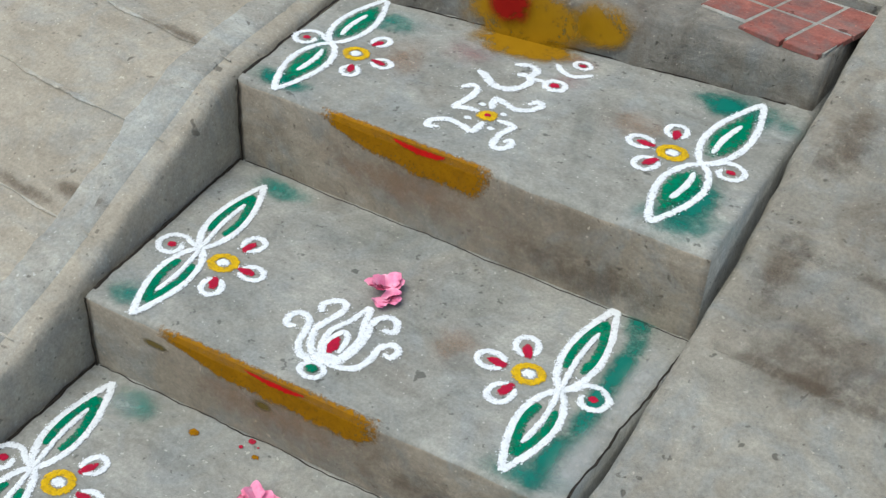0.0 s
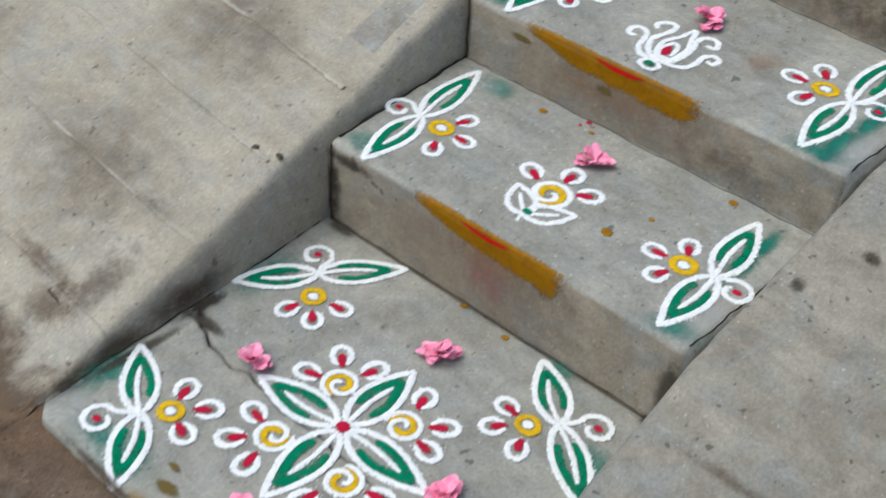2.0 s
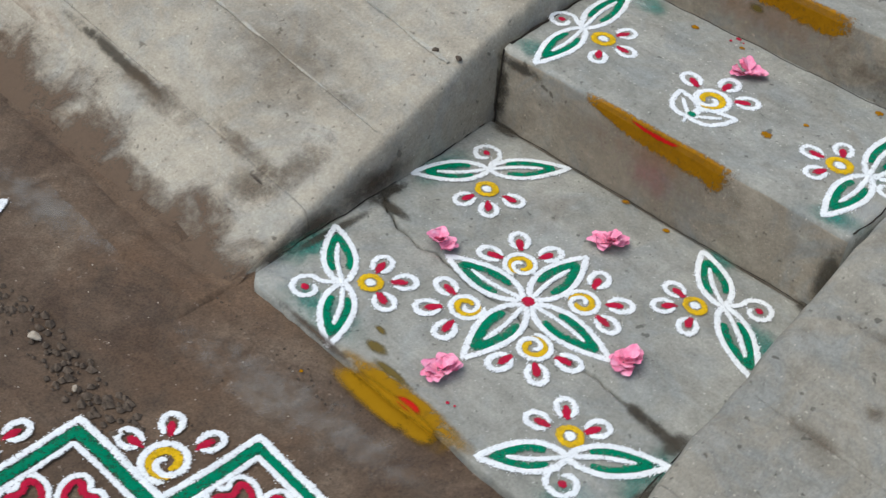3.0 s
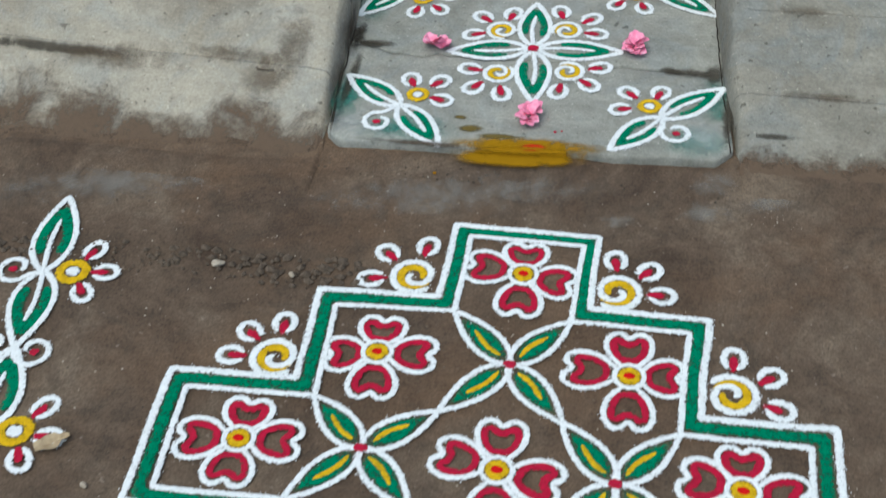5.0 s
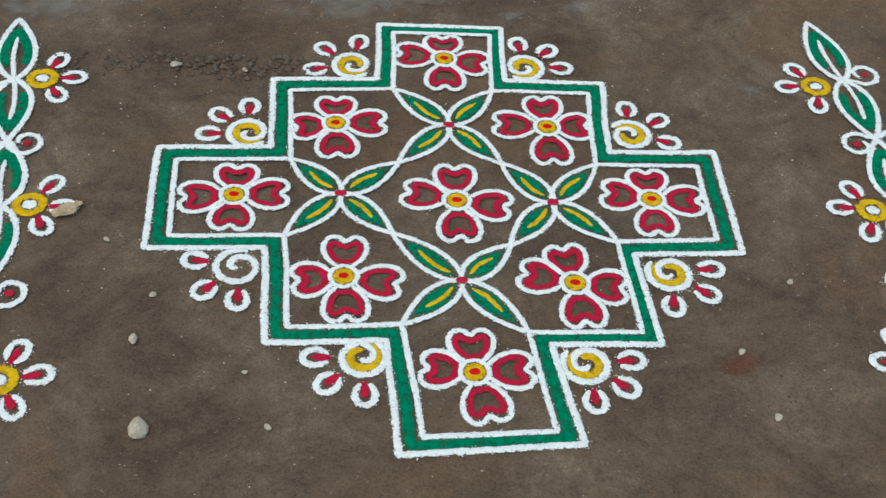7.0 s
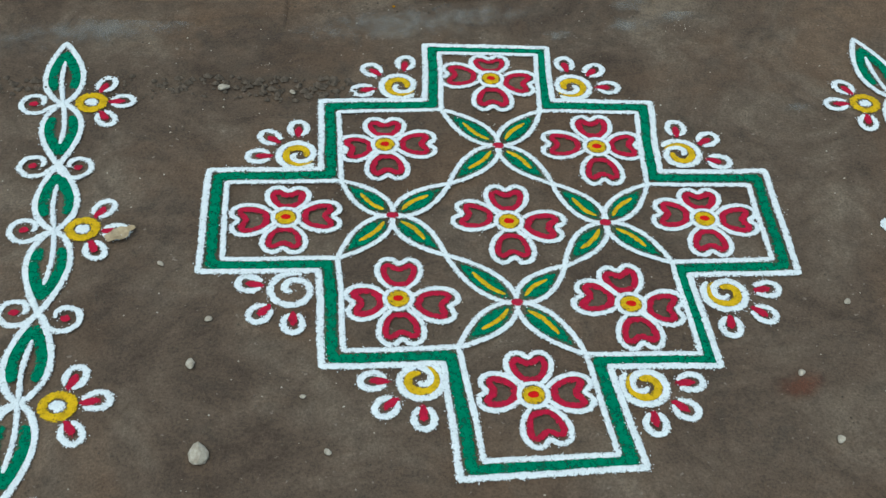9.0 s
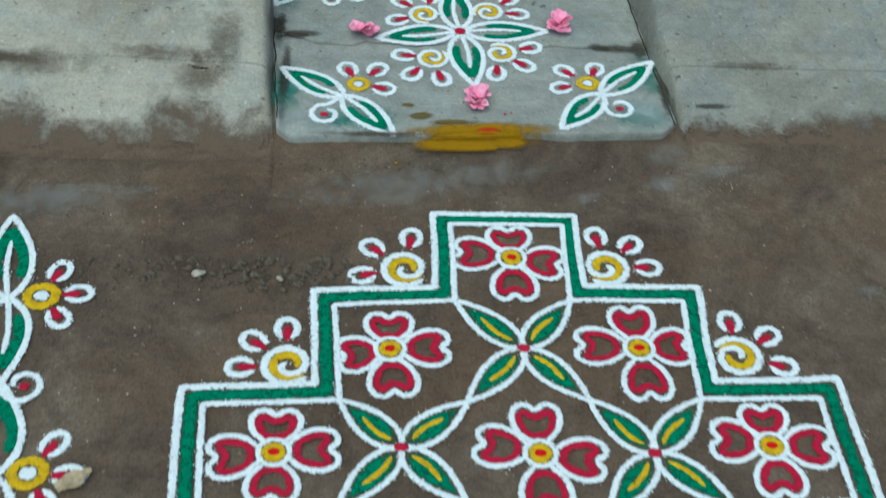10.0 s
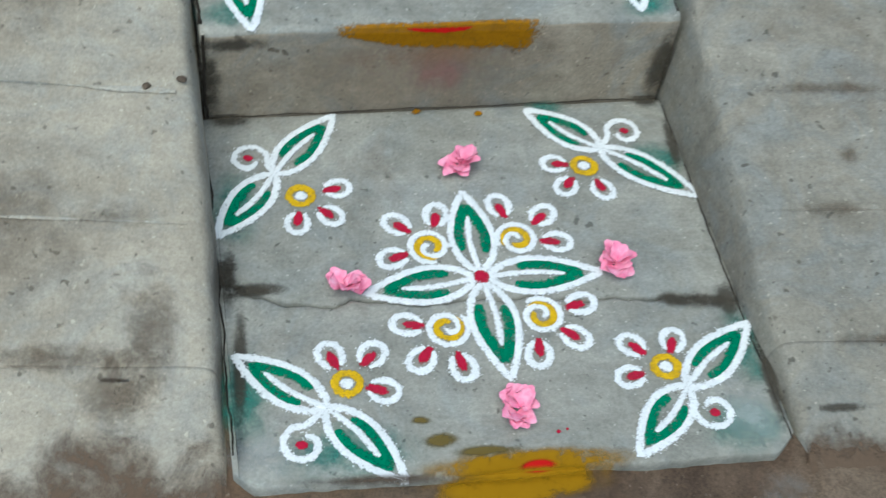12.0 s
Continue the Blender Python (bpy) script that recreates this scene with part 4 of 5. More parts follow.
# ---- marks on the top step: the auspicious signs ----
def top_step_signs():
    t = motif("auspicious_sign", -0.141, 1.966, S3, "white powder cross of curled arms round a yellow dot")
    c = V(-0.141, 1.966)
    eye = fill("sign_eye", circle(c, 0.021, 0.021), M_YELLOW, S3, t, h=0.0017, label="yellow powder dot")
    fill("sign_pip", circle(c, 0.008, 0.007, 12), M_RED, S3, t, eye, h=0.0034, label="crimson powder dot")
    arms = (((-0.162, 1.971), (-0.190, 1.966), (-0.211, 1.957), (-0.206, 2.003), (-0.210, 2.039), (-0.227, 2.049), (-0.241, 2.027)),
            ((-0.149, 1.992), (-0.163, 2.032), (-0.144, 2.029), (-0.113, 2.020), (-0.088, 2.035), (-0.077, 2.064), (-0.092, 2.072), (-0.100, 2.052)),
            ((-0.136, 1.942), (-0.134, 1.902), (-0.164, 1.907), (-0.195, 1.908), (-0.217, 1.886), (-0.211, 1.866), (-0.193, 1.876)),
            ((-0.118, 1.964), (-0.082, 1.963), (-0.087, 1.924), (-0.079, 1.885), (-0.063, 1.879), (-0.051, 1.899), (-0.059, 1.918), (-0.068, 1.904)))
    for a in arms:
        stroke("arm", curve([V(*p) for p in a]), 0.0140, M_WHITE, S3, t)
    for p in ((-0.172, 1.997), (-0.119, 1.990), (-0.112, 1.931), (-0.168, 1.937)):
        fill("dot", circle(V(*p), 0.0085, 0.0065, 12), M_WHITE, S3, t)
    t = motif("om_sign", -0.165, 2.14, S3, "white powder syllable sign with crescent and crimson dots")
    stroke("lower_bowl", curve([V(*p) for p in ((-0.252, 2.107), (-0.233, 2.100), (-0.197, 2.076), (-0.166, 2.078), (-0.147, 2.104), (-0.146, 2.136), (-0.163, 2.150), (-0.180, 2.140))]), 0.0175, M_WHITE, S3, t)
    stroke("upper_bowl", curve([V(*p) for p in ((-0.206, 2.174), (-0.181, 2.189), (-0.157, 2.182), (-0.155, 2.158), (-0.168, 2.146))]), 0.0150, M_WHITE, S3, t)
    ring = stroke("loop", circle(V(-0.097, 2.150), 0.021, 0.019), 0.012, M_WHITE, S3, t, closed=True)
    fill("loop_dab", circle(V(-0.098, 2.150), 0.011, 0.010, 12), M_RED, S3, t, ring, label="crimson powder dab")
    stroke("link", curve([V(-0.148, 2.146), V(-0.134, 2.149), V(-0.119, 2.150)]), 0.012, M_WHITE, S3, t)
    stroke("crescent", curve([V(-0.139, 2.232), V(-0.114, 2.211), V(-0.085, 2.208), V(-0.057, 2.236)]), 0.012, M_WHITE, S3, t)
    ring = stroke("bindu", circle(V(-0.093, 2.259), 0.017, 0.015), 0.010, M_WHITE, S3, t, closed=True)
    fill("bindu_dab", circle(V(-0.093, 2.259), 0.008, 0.007, 12), M_RED, S3, t, ring, label="crimson powder dab")


top_step_signs()


# ---- drawing higher up the western apron ----
def apron_drawing():
    def surf(x, y):
        return z_left(x, y) + 0.0042

    def striped(c, a, r, name, t):
        """A fan filled with green bars."""
        u, s = V(math.cos(a), math.sin(a)), V(-math.sin(a), math.cos(a))
        rim = curve([c - s * r * 1.15, c + u * r * 0.55 - s * r * 1.12, c + u * r * 1.1 - s * r * 0.6, c + u * r * 1.25, c + u * r * 1.1 + s * r * 0.6, c + u * r * 0.55 + s * r * 1.12, c + s * r * 1.15, c + u * r * 0.25], closed=True)
        ob = stroke(name, rim, 0.013, M_WHITE, surf, t, closed=True)
        for k in range(-3, 4):
            top = r * (1.12 - 0.045 * k * k)
            stroke("bar", [c + u * r * 0.28 + s * r * 0.29 * k, c + u * lerp(0.28 * r, top, 0.5) + s * r * 0.3 * k, c + u * top * 0.92 + s * r * 0.29 * k], 0.011, M_GREEN, surf, t, ob, h=0.001, label="green powder bar")
            if k < 3:
                stroke("white_bar", [c + u * r * 0.26 + s * r * 0.29 * (k + 0.5), c + u * r * 0.6 + s * r * 0.295 * (k + 0.5), c + u * top + s * r * 0.29 * (k + 0.5)], 0.007, M_WHITE, surf, t, ob)

    blooms = (((-1.019, 1.088), 1.80, ((-0.987, 0.906), (-1.106, 1.020), (-0.913, 1.040))), ((-1.25, 0.885), 0.1, ((-1.42, 0.872), (-1.30, 0.965), (-1.29, 0.80))), ((-1.150, 1.405), None, ((-1.054, 1.310), (-1.222, 1.272), (-1.06, 1.46))))
    for (cx, cy), a, tips in blooms:
        c = V(cx, cy)
        t = motif("fan_flower", cx, cy, surf, "powder flower with striped green fan and crimson leaves on cement", "fan flowers on the apron")
        if a is not None:
            striped(c + V(math.cos(a), math.sin(a)) * 0.032, a, 0.085, "fan", t)
        painted_spiral(c, 0.026, a or 0.2, 1, surf, t)
        for tip in tips:
            tip = V(*tip)
            d = (tip - c).normalized()
            b0 = c + d * 0.03
            w = 0.062 if (tip - c).length > 0.13 else 0.070
            ob = stroke("leaf", leaf_line(b0, tip, w), 0.012, M_WHITE, surf, t, closed=True)
            stroke("leaf_fill", leaf_line(b0, tip, w, 0.6), 0.011, M_RED, surf, t, ob, closed=True, h=0.001, label="crimson powder filling")


apron_drawing()


# ---- turmeric and vermilion on the risers ----
def riser_smear(x0, x1, front, z1, drop, seed, red):
    """Turmeric paste dragged along under a nosing, with a dab of vermilion."""
    (ax, ay), (bx, by) = front

    def fy(x):
        return lerp(ay, by, (x - ax) / (bx - ax))

    t = new("turmeric_smear")
    cx = (x0 + x1) / 2
    t.location = (cx, fy(cx), z1)
    tagged(t, "ochre turmeric paste smeared under a step's edge", "smear", "turmeric smears on the risers")

    def sheet(name, xa, xb, top, low, mat, lift, parent, label=""):
        bm = bmesh.new()
        uv = bm.loops.layers.uv.verify()
        n = 70
        rows = []
        for i in range(n + 1):
            u = i / n
            x = lerp(xa, xb, u)
            env = (min(1, u / 0.35) ** 0.8 * min(1, (1 - u) / 0.10) ** 0.5) if top else math.sin(math.pi * u) ** 0.6
            hgt = low * env * (0.66 + 0.34 * u) * (1 + 0.22 * wob(x, seed, 0, 14) + 0.14 * wob(x, seed, 4, 60)) + 0.004
            y = fy(x) - lift
            row = []
            if top:
                row.append((x, y + 0.013 + 0.004 * wob(x, seed, 2, 40), z1 + lift, 0.0))
                row.append((x, y + 0.008, z1 + lift * 0.7, 0.6))
                row.append((x, y + 0.003, z1 - 0.004 + lift, 1.0))
            for q, e in ((0.15 if top else 0.1, 1.0 if top else 0.0), (0.4, 1.0), (0.75, 0.8), (1.0, 0.0)):
                row.append((x, y, z1 - (0.008 if top else -0.001) - hgt * q, e))
            rows.append([(bm.verts.new((p[0] - t.location.x, p[1] - t.location.y, p[2] - t.location.z)), p[3] * min(1, 8 * min(u, 1 - u))) for p in row])
        for a, b in zip(rows, rows[1:]):
            for k in range(len(a) - 1):
                q = (a[k], a[k + 1], b[k + 1], b[k])
                f = bm.faces.new([v for v, _ in q])
                for lp, (_, e) in zip(f.loops, q):
                    lp[uv].uv = (e, 0.5)
        return part(name, bm, mat, parent, label)

    base = sheet("paste", x0, x1, True, drop, M_TURMERIC, 0.003, t)
    sheet("vermilion_dab", red - 0.052, red + 0.068, False, 0.27 * drop, M_KUMKUM, 0.0045, base, "bright vermilion powder dab")


F1 = (at(LEFT, 0.828), at(RIGHT, 0.893))
F2 = (at(LEFT, 1.278), at(RIGHT, 1.352))
F3 = (at(LEFT, 1.780), at(RIGHT, 1.822))
riser_smear(-0.245, 0.140, F1, Z_1, 0.050, 1.0, -0.065)
riser_smear(-0.372, 0.082, F2, Z_2, 0.052, 5.0, -0.130)
riser_smear(-0.410, -0.025, F3, Z_3, 0.062, 9.0, -0.190)


# ---- soft stains: a unit patch turned and scaled on its surface ----
def unit_patch():
    bm = bmesh.new()
    n = 14
    g = [[bm.verts.new((-1 + 2 * i / n, -1 + 2 * j / n, 0)) for i in range(n + 1)] for j in range(n + 1)]
    for j in range(n):
        for i in range(n):
            if math.hypot(-1 + 2 * (i + 0.5) / n, -1 + 2 * (j + 0.5) / n) < 1.06:
                bm.faces.new((g[j][i], g[j][i + 1], g[j + 1][i + 1], g[j + 1][i]))
    bmesh.ops.delete(bm, geom=[v for v in bm.verts if not v.link_faces], context="VERTS")
    me = bpy.data.meshes.new("stain")
    bm.to_mesh(me)
    bm.free()
    return me


PATCH = unit_patch()
PATCHES = {}
LIFTS = {}


def next_lift(key):
    """Each layer on one surface lies a little above the last."""
    LIFTS[key] = LIFTS.get(key, 0.00005) + 0.00009
    return LIFTS[key]


def stain(name, label, mat, x, y, z, sx, sy, turn=0.0, normal=(0, 0, 1), group=""):
    if mat.name not in PATCHES:
        me = PATCH.copy()
        me.materials.append(mat)
        PATCHES[mat.name] = me
    nrm = Vector(normal).normalized()
    lift = next_lift((round(z, 3) if abs(nrm.z) > 0.5 else round(y, 1)))
    q = nrm.to_track_quat("Z", "Y").to_matrix().to_4x4() if abs(nrm.z) < 0.5 else Vector((0, 0, 1)).rotation_difference(nrm).to_matrix().to_4x4()
    ob = new(name, PATCHES[mat.name])
    ob.matrix_world = Matrix.Translation(Vector((x, y, z)) + nrm * lift) @ q @ Matrix.Rotation(radians(turn), 4, "Z") @ Matrix.Diagonal((sx, sy, 1, 1))
    ob.visible_shadow = True
    return tagged(ob, label, "stain", group)


def apron_stain(label, mat, x, y, sx, sy, z_of, line, sign):
    """A stain that follows the slope and stops short of the apron's inner edge."""
    lift = next_lift(sign)
    bm = bmesh.new()
    n = 16
    zc = z_of(x, y)
    g = []
    for j in range(n + 1):
        row = []
        for i in range(n + 1):
            u, v = -1 + 2 * i / n, -1 + 2 * j / n
            px, py = x + u * sx, y + v * sy
            near = side(line, py) + sign * 0.058
            px = min(px, near) if sign < 0 else max(px, near)
            row.append(bm.verts.new(((px - x) / sx, v, z_of(px, py) + 0.0024 + lift - zc)))
        g.append(row)
    for j in range(n):
        for i in range(n):
            if math.hypot(-1 + 2 * (i + 0.5) / n, -1 + 2 * (j + 0.5) / n) < 1.06:
                bm.faces.new((g[j][i], g[j][i + 1], g[j + 1][i + 1], g[j + 1][i]))
    bmesh.ops.delete(bm, geom=[v for v in bm.verts if not v.link_faces], context="VERTS")
    bmesh.ops.dissolve_degenerate(bm, edges=list(bm.edges), dist=1e-5)
    ob = part("apron_stain", bm, mat)
    ob.location, ob.scale = (x, y, zc), (sx, sy, 1)
    tagged(ob, label, "stain", "stains on the aprons")


TEAL = "thin teal powder dusting on grey cement"
for x, y, z, sx, sy, a, m in (
        (0.325, 1.62, Z_2, 0.034, 0.32, 4, S_TEAL_STRONG), (0.325, 1.42, Z_2, 0.032, 0.12, 4, S_TEAL_STRONG), (0.295, 1.80, Z_2, 0.04, 0.05, 0, S_TEAL_STRONG), (0.31, 1.38, Z_2, 0.10, 0.05, 10, S_TEAL), (-0.47, 1.33, Z_2, 0.07, 0.05, 0, S_TEAL), (-0.47, 1.74, Z_2, 0.10, 0.05, 0, S_TEAL),
        (0.325, 1.20, Z_1, 0.032, 0.15, 4, S_TEAL_STRONG), (0.34, 0.93, Z_1, 0.09, 0.05, 10, S_TEAL), (-0.42, 0.88, Z_1, 0.08, 0.05, 0, S_TEAL), (-0.40, 1.24, Z_1, 0.08, 0.05, 0, S_TEAL),
        (0.30, 1.88, Z_3, 0.12, 0.09, 10, S_TEAL), (0.26, 2.30, Z_3, 0.15, 0.09, 0, S_TEAL), (-0.54, 1.83, Z_3, 0.10, 0.045, 0, S_TEAL_STRONG), (-0.57, 2.02, Z_3, 0.04, 0.14, 0, S_TEAL), (0.30, 1.95, Z_3, 0.06, 0.12, 0, S_TEAL_STRONG), (0.20, 2.30, Z_3, 0.08, 0.06, 0, S_TEAL_STRONG), (-0.52, 2.17, Z_3, 0.12, 0.08, 0, S_TEAL),
        (0.425, 0.30, Z_LAND, 0.05, 0.12, 0, S_TEAL), (-0.40, 0.22, Z_LAND, 0.07, 0.12, 0, S_TEAL), (-0.25, 0.12, Z_LAND, 0.16, 0.07, 0, S_TEAL), (0.39, 0.15, Z_LAND, 0.10, 0.07, 0, S_TEAL), (-0.42, 0.60, Z_LAND, 0.06, 0.12, 0, S_TEAL), (0.36, 0.72, Z_LAND, 0.08, 0.07, 0, S_TEAL), (0.17, 0.86, Z_LAND, 0.06, 0.03, 0, S_TEAL)):
    stain("powder_dusting", TEAL, m, x, y, z, sx, sy, a, group="teal dustings")
for x, y, z, sx, sy in ((0.365, 1.66, Z_2, 0.05, 0.20), (0.36, 1.45, Z_2, 0.05, 0.14), (0.37, 0.99, Z_1, 0.05, 0.1), (-0.36, 0.12, Z_LAND, 0.10, 0.06), (0.40, 0.16, Z_LAND, 0.08, 0.08), (-0.47, 1.42, Z_2, 0.06, 0.09), (-0.42, 1.23, Z_1, 0.07, 0.05)):
    stain("powder_dusting", "faint white powder dusting around a drawing", S_WHITE, x, y, z, sx, sy, group="white dustings")
for x, y, z, sx, sy, m in ((-0.40, 2.05, Z_3, 0.10, 0.13, S_ORANGE), (0.10, 2.12, Z_3, 0.12, 0.08, S_ORANGE), (-0.08, 2.18, Z_3, 0.06, 0.06, S_PINK), (-0.30, 2.16, Z_3, 0.09, 0.07, S_PINK), (0.06, 1.56, Z_2, 0.08, 0.08, S_ORANGE), (-0.1, 2.27, Z_3, 0.06, 0.04, S_PINK)):
    stain("powder_dusting", "faint reddish powder dusting on grey cement", m, x, y, z, sx, sy, group="reddish dustings")


def front_y(front, x):
    (ax, ay), (bx, by) = front
    return lerp(ay, by, (x - ax) / (bx - ax))


for front, x, z, sx, sz, m, lab in (
        (F1, -0.10, 0.115, 0.46, 0.15, S_TAN, "thin tan wash on the riser"), (F2, -0.12, 0.30, 0.48, 0.13, S_TAN, "thin tan wash on the riser"), (F3, -0.14, 0.47, 0.50, 0.14, S_TAN, "thin tan wash on the riser"),
        (F1, -0.05, 0.11, 0.10, 0.09, S_PINK, "faint pink wash running down the riser"), (F1, -0.06, 0.16, 0.22, 0.05, S_ORANGE, "thin ochre wash below the turmeric smear"),
        (F2, -0.14, 0.30, 0.26, 0.06, S_ORANGE, "thin ochre wash below the turmeric smear"), (F3, -0.22, 0.47, 0.24, 0.07, S_ORANGE, "thin ochre wash below the turmeric smear"),
        (F2, -0.150, 0.312, 0.024, 0.013, S_OLIVE, "dried turmeric drip on the riser"), (F2, -0.375, 0.340, 0.040, 0.012, S_OLIVE, "dried turmeric drip on the riser"), (F3, 0.18, 0.435, 0.26, 0.075, S_BROWN, "brown dirt stain on the riser"), (F2, 0.18, 0.28, 0.24, 0.09, S_FAINT, "brown dirt stain on the riser"),
        # Dark patches in the lowest riser's two corners and below its nosing.
        (F1, -0.466, 0.11, 0.034, 0.13, S_DARK, "dark patch in the riser's corner"), (F1, 0.383, 0.10, 0.035, 0.14, S_DARK, "dark patch in the riser's corner"), (F1, -0.42, 0.195, 0.09, 0.022, S_DARK, "dark patch in the riser's corner")):
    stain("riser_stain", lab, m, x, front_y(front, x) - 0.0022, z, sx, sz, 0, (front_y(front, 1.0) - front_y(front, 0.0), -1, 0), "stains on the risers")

for x, y, z, sx, sy in ((0.44, 0.035, 0.006, 0.09, 0.06), (0.55, 0.00, 0.005, 0.10, 0.08), (0.24, -0.10, 0.0018, 0.06, 0.035), (0.775, -0.353, 0.0018, 0.06, 0.03), (0.42, -0.05, 0.0018, 0.12, 0.05), (-0.10, -0.06, 0.0018, 0.50, 0.10), (-0.85, -0.12, 0.0018, 0.45, 0.10)):
    stain("pale_dust", "pale dust scuffed over the bare earth", S_DUST, x, y, z, sx, sy, 12, group="pale dust on the earth")
stain("brick_dust", "faint brick-red dust rubbed into the earth", S_BRICK, 0.611, -1.158, 0.0012, 0.07, 0.045, 20)

# turmeric on the landing's front edge and on the threshold
stain("turmeric_wash", "yellow-brown turmeric wash on the slab's street edge", S_TURM, 0.03, 0.090, Z_LAND, 0.200, 0.034, 3)
stain("turmeric_wash", "yellow-brown turmeric wash on earth before the slab", S_TURM, 0.015, 0.058, 0.012, 0.170, 0.034, 4)
stain("turmeric_wash", "yellow-brown turmeric wash down the slab's front edge", S_TURM, 0.02, 0.072, 0.013, 0.175, 0.024, 2, (0.04, -1, 0.45))
stain("vermilion_mark", "bright vermilion powder mark on the turmeric wash", S_KUM, 0.045, 0.086, Z_LAND + 0.002, 0.034, 0.014, 6)
stain("turmeric_stain", "olive-brown dried turmeric stain on the slab", S_OLIVE, -0.100, 0.136, Z_LAND, 0.036, 0.018, 5)
stain("turmeric_stain", "olive-brown dried turmeric stain on the slab", S_OLIVE, -0.128, 0.172, Z_LAND, 0.020, 0.010, 0)
stain("turmeric_stain", "olive-brown dried turmeric stain on the slab", S_OLIVE, -0.03, 0.116, Z_LAND, 0.07, 0.012, 3)
stain("turmeric_wash", "ochre turmeric wash on the top step's back", S_TURM, -0.235, 2.262, Z_3, 0.150, 0.080, 14)
stain("turmeric_wash", "ochre turmeric wash on the threshold's face", S_TURM, -0.255, 2.286, 0.625, 0.180, 0.095, 0, (0.16, -1, 0.12))
stain("turmeric_wash", "thin ochre turmeric wash on the threshold's face", S_TURM, -0.09, 2.318, 0.642, 0.085, 0.065, 0, (0.16, -1, 0.12))
stain("vermilion_mark", "round vermilion mark on the threshold's turmeric", S_KUM_DARK, -0.285, 2.272, 0.645, 0.060, 0.050, 0, (0.16, -1, 0.12))

for x, y, sx, sy, m, lab in (
        (-0.66, 0.255, 0.19, 0.035, S_BROWN, "brown dirt stain along an apron joint"), (-0.58, 0.20, 0.10, 0.08, S_BROWN, "brown dirt stain on the apron"),
        (-0.78, 0.45, 0.34, 0.27, S_FAINT, "faint brown stain on the apron"), (-1.35, 0.45, 0.3, 0.34, S_FAINT, "faint brown stain on the apron"), (-0.86, 0.88, 0.34, 0.22, S_FAINT, "faint brown stain on the apron"),
        (-0.54, 0.30, 0.07, 0.16, S_BROWN, "brown dirt stain near the apron's edge"),
        (-1.12, 0.225, 0.30, 0.020, S_DARK, "dark dirt packed in an apron joint"), (-0.78, 1.38, 0.14, 0.022, S_BROWN, "brown dirt stain along an apron joint"),
        (-0.95, 0.22, 0.25, 0.05, S_BROWN, "brown dirt stain along an apron joint"), (-0.60, 0.47, 0.08, 0.025, S_FAINT, "brown dirt stain along an apron joint"), 
        (-0.68, 1.42, 0.12, 0.03, S_BROWN, "brown dirt stain along an apron joint"), (-0.78, 1.83, 0.2, 0.03, S_BROWN, "brown dirt stain along an apron joint"), (-0.95, 1.15, 0.2, 0.14, S_TEAL, "faint teal dusting on the apron"), (-1.02, 1.95, 0.1, 0.06, S_TEAL_STRONG, "teal powder spill on the apron")):
    apron_stain(lab, m, x, y, sx, sy, z_left, LEFT, -1)
for x, y, sx, sy, m, lab in (
        (0.652, 0.606, 0.034, 0.030, S_BROWN, "small dark damp spot on the apron"), (0.466, 1.107, 0.025, 0.025, S_DARK, "small dark damp spot on the apron"), (0.53, 1.23, 0.03, 0.02, S_DARK, "small dark damp spot on the apron"),
        (0.64, 0.735, 0.20, 0.02, S_BROWN, "brown dirt stain along an apron joint"), (0.60, 0.505, 0.12, 0.025, S_BROWN, "brown dirt stain along an apron joint"), (0.65, 0.275, 0.16, 0.02, S_BROWN, "brown dirt stain along an apron joint"),
        (0.55, 0.165, 0.07, 0.012, S_DARK, "dark crack line near the apron's foot"),
        # The two streaks by the top step also paint in its wall's shade.
        (0.48, 1.92, 0.06, 0.16, S_BROWN, "damp streak with painted shade beside the top step"), (0.47, 2.22, 0.07, 0.18, S_BROWN, "damp streak with painted shade beside the top step"), (0.64, 1.96, 0.24, 0.022, S_FAINT, "brown dirt stain along an apron joint"), (0.62, 1.725, 0.24, 0.022, S_BROWN, "brown dirt stain along an apron joint"),
        (0.72, 2.12, 0.30, 0.24, S_FAINT, "brown dirt stain on the apron"), (0.95, 1.85, 0.30, 0.24, S_FAINT, "faint brown stain on the apron"), (0.66, 1.80, 0.26, 0.16, S_FAINT, "faint brown stain on the apron"),
        (0.60, 1.75, 0.18, 0.12, S_FAINT, "faint brown stain on the apron"), (0.66, 1.45, 0.22, 0.05, S_FAINT, "faint brown stain on the apron")):
    apron_stain(lab, m, x, y, sx, sy, z_right, RIGHT, 1)
for x, y, sx, sy in ((-0.405, 0.28, 0.016, 0.16), (-0.425, 0.46, 0.022, 0.10), (-0.39, 0.425, 0.06, 0.016), (0.455, 0.24, 0.018, 0.14), (0.33, 0.40, 0.06, 0.022), (0.40, 0.77, 0.018, 0.10), (-0.44, 0.46, 0.04, 0.05), (-0.37, 0.43, 0.06, 0.02), (0.37, 0.395, 0.09, 0.025), (0.42, 0.40, 0.03, 0.06), (-0.43, 0.82, 0.06, 0.03), (0.37, 0.88, 0.05, 0.03)):
    stain("damp_patch", "dark damp patch along the slab's crack", S_DARK, x, y, Z_LAND, sx, sy, group="damp patches")
for y, z, sx, sz in ((0.13, 0.03, 0.09, 0.06), (0.25, 0.045, 0.13, 0.05), (0.42, 0.06, 0.16, 0.06)):
    stain("earth_film", "thin earth film on the cheek of the apron", S_EARTH, side(LEFT, y) - 0.0015, y, z, sx, sz, 0, (1, 0.09, 0), group="earth films")
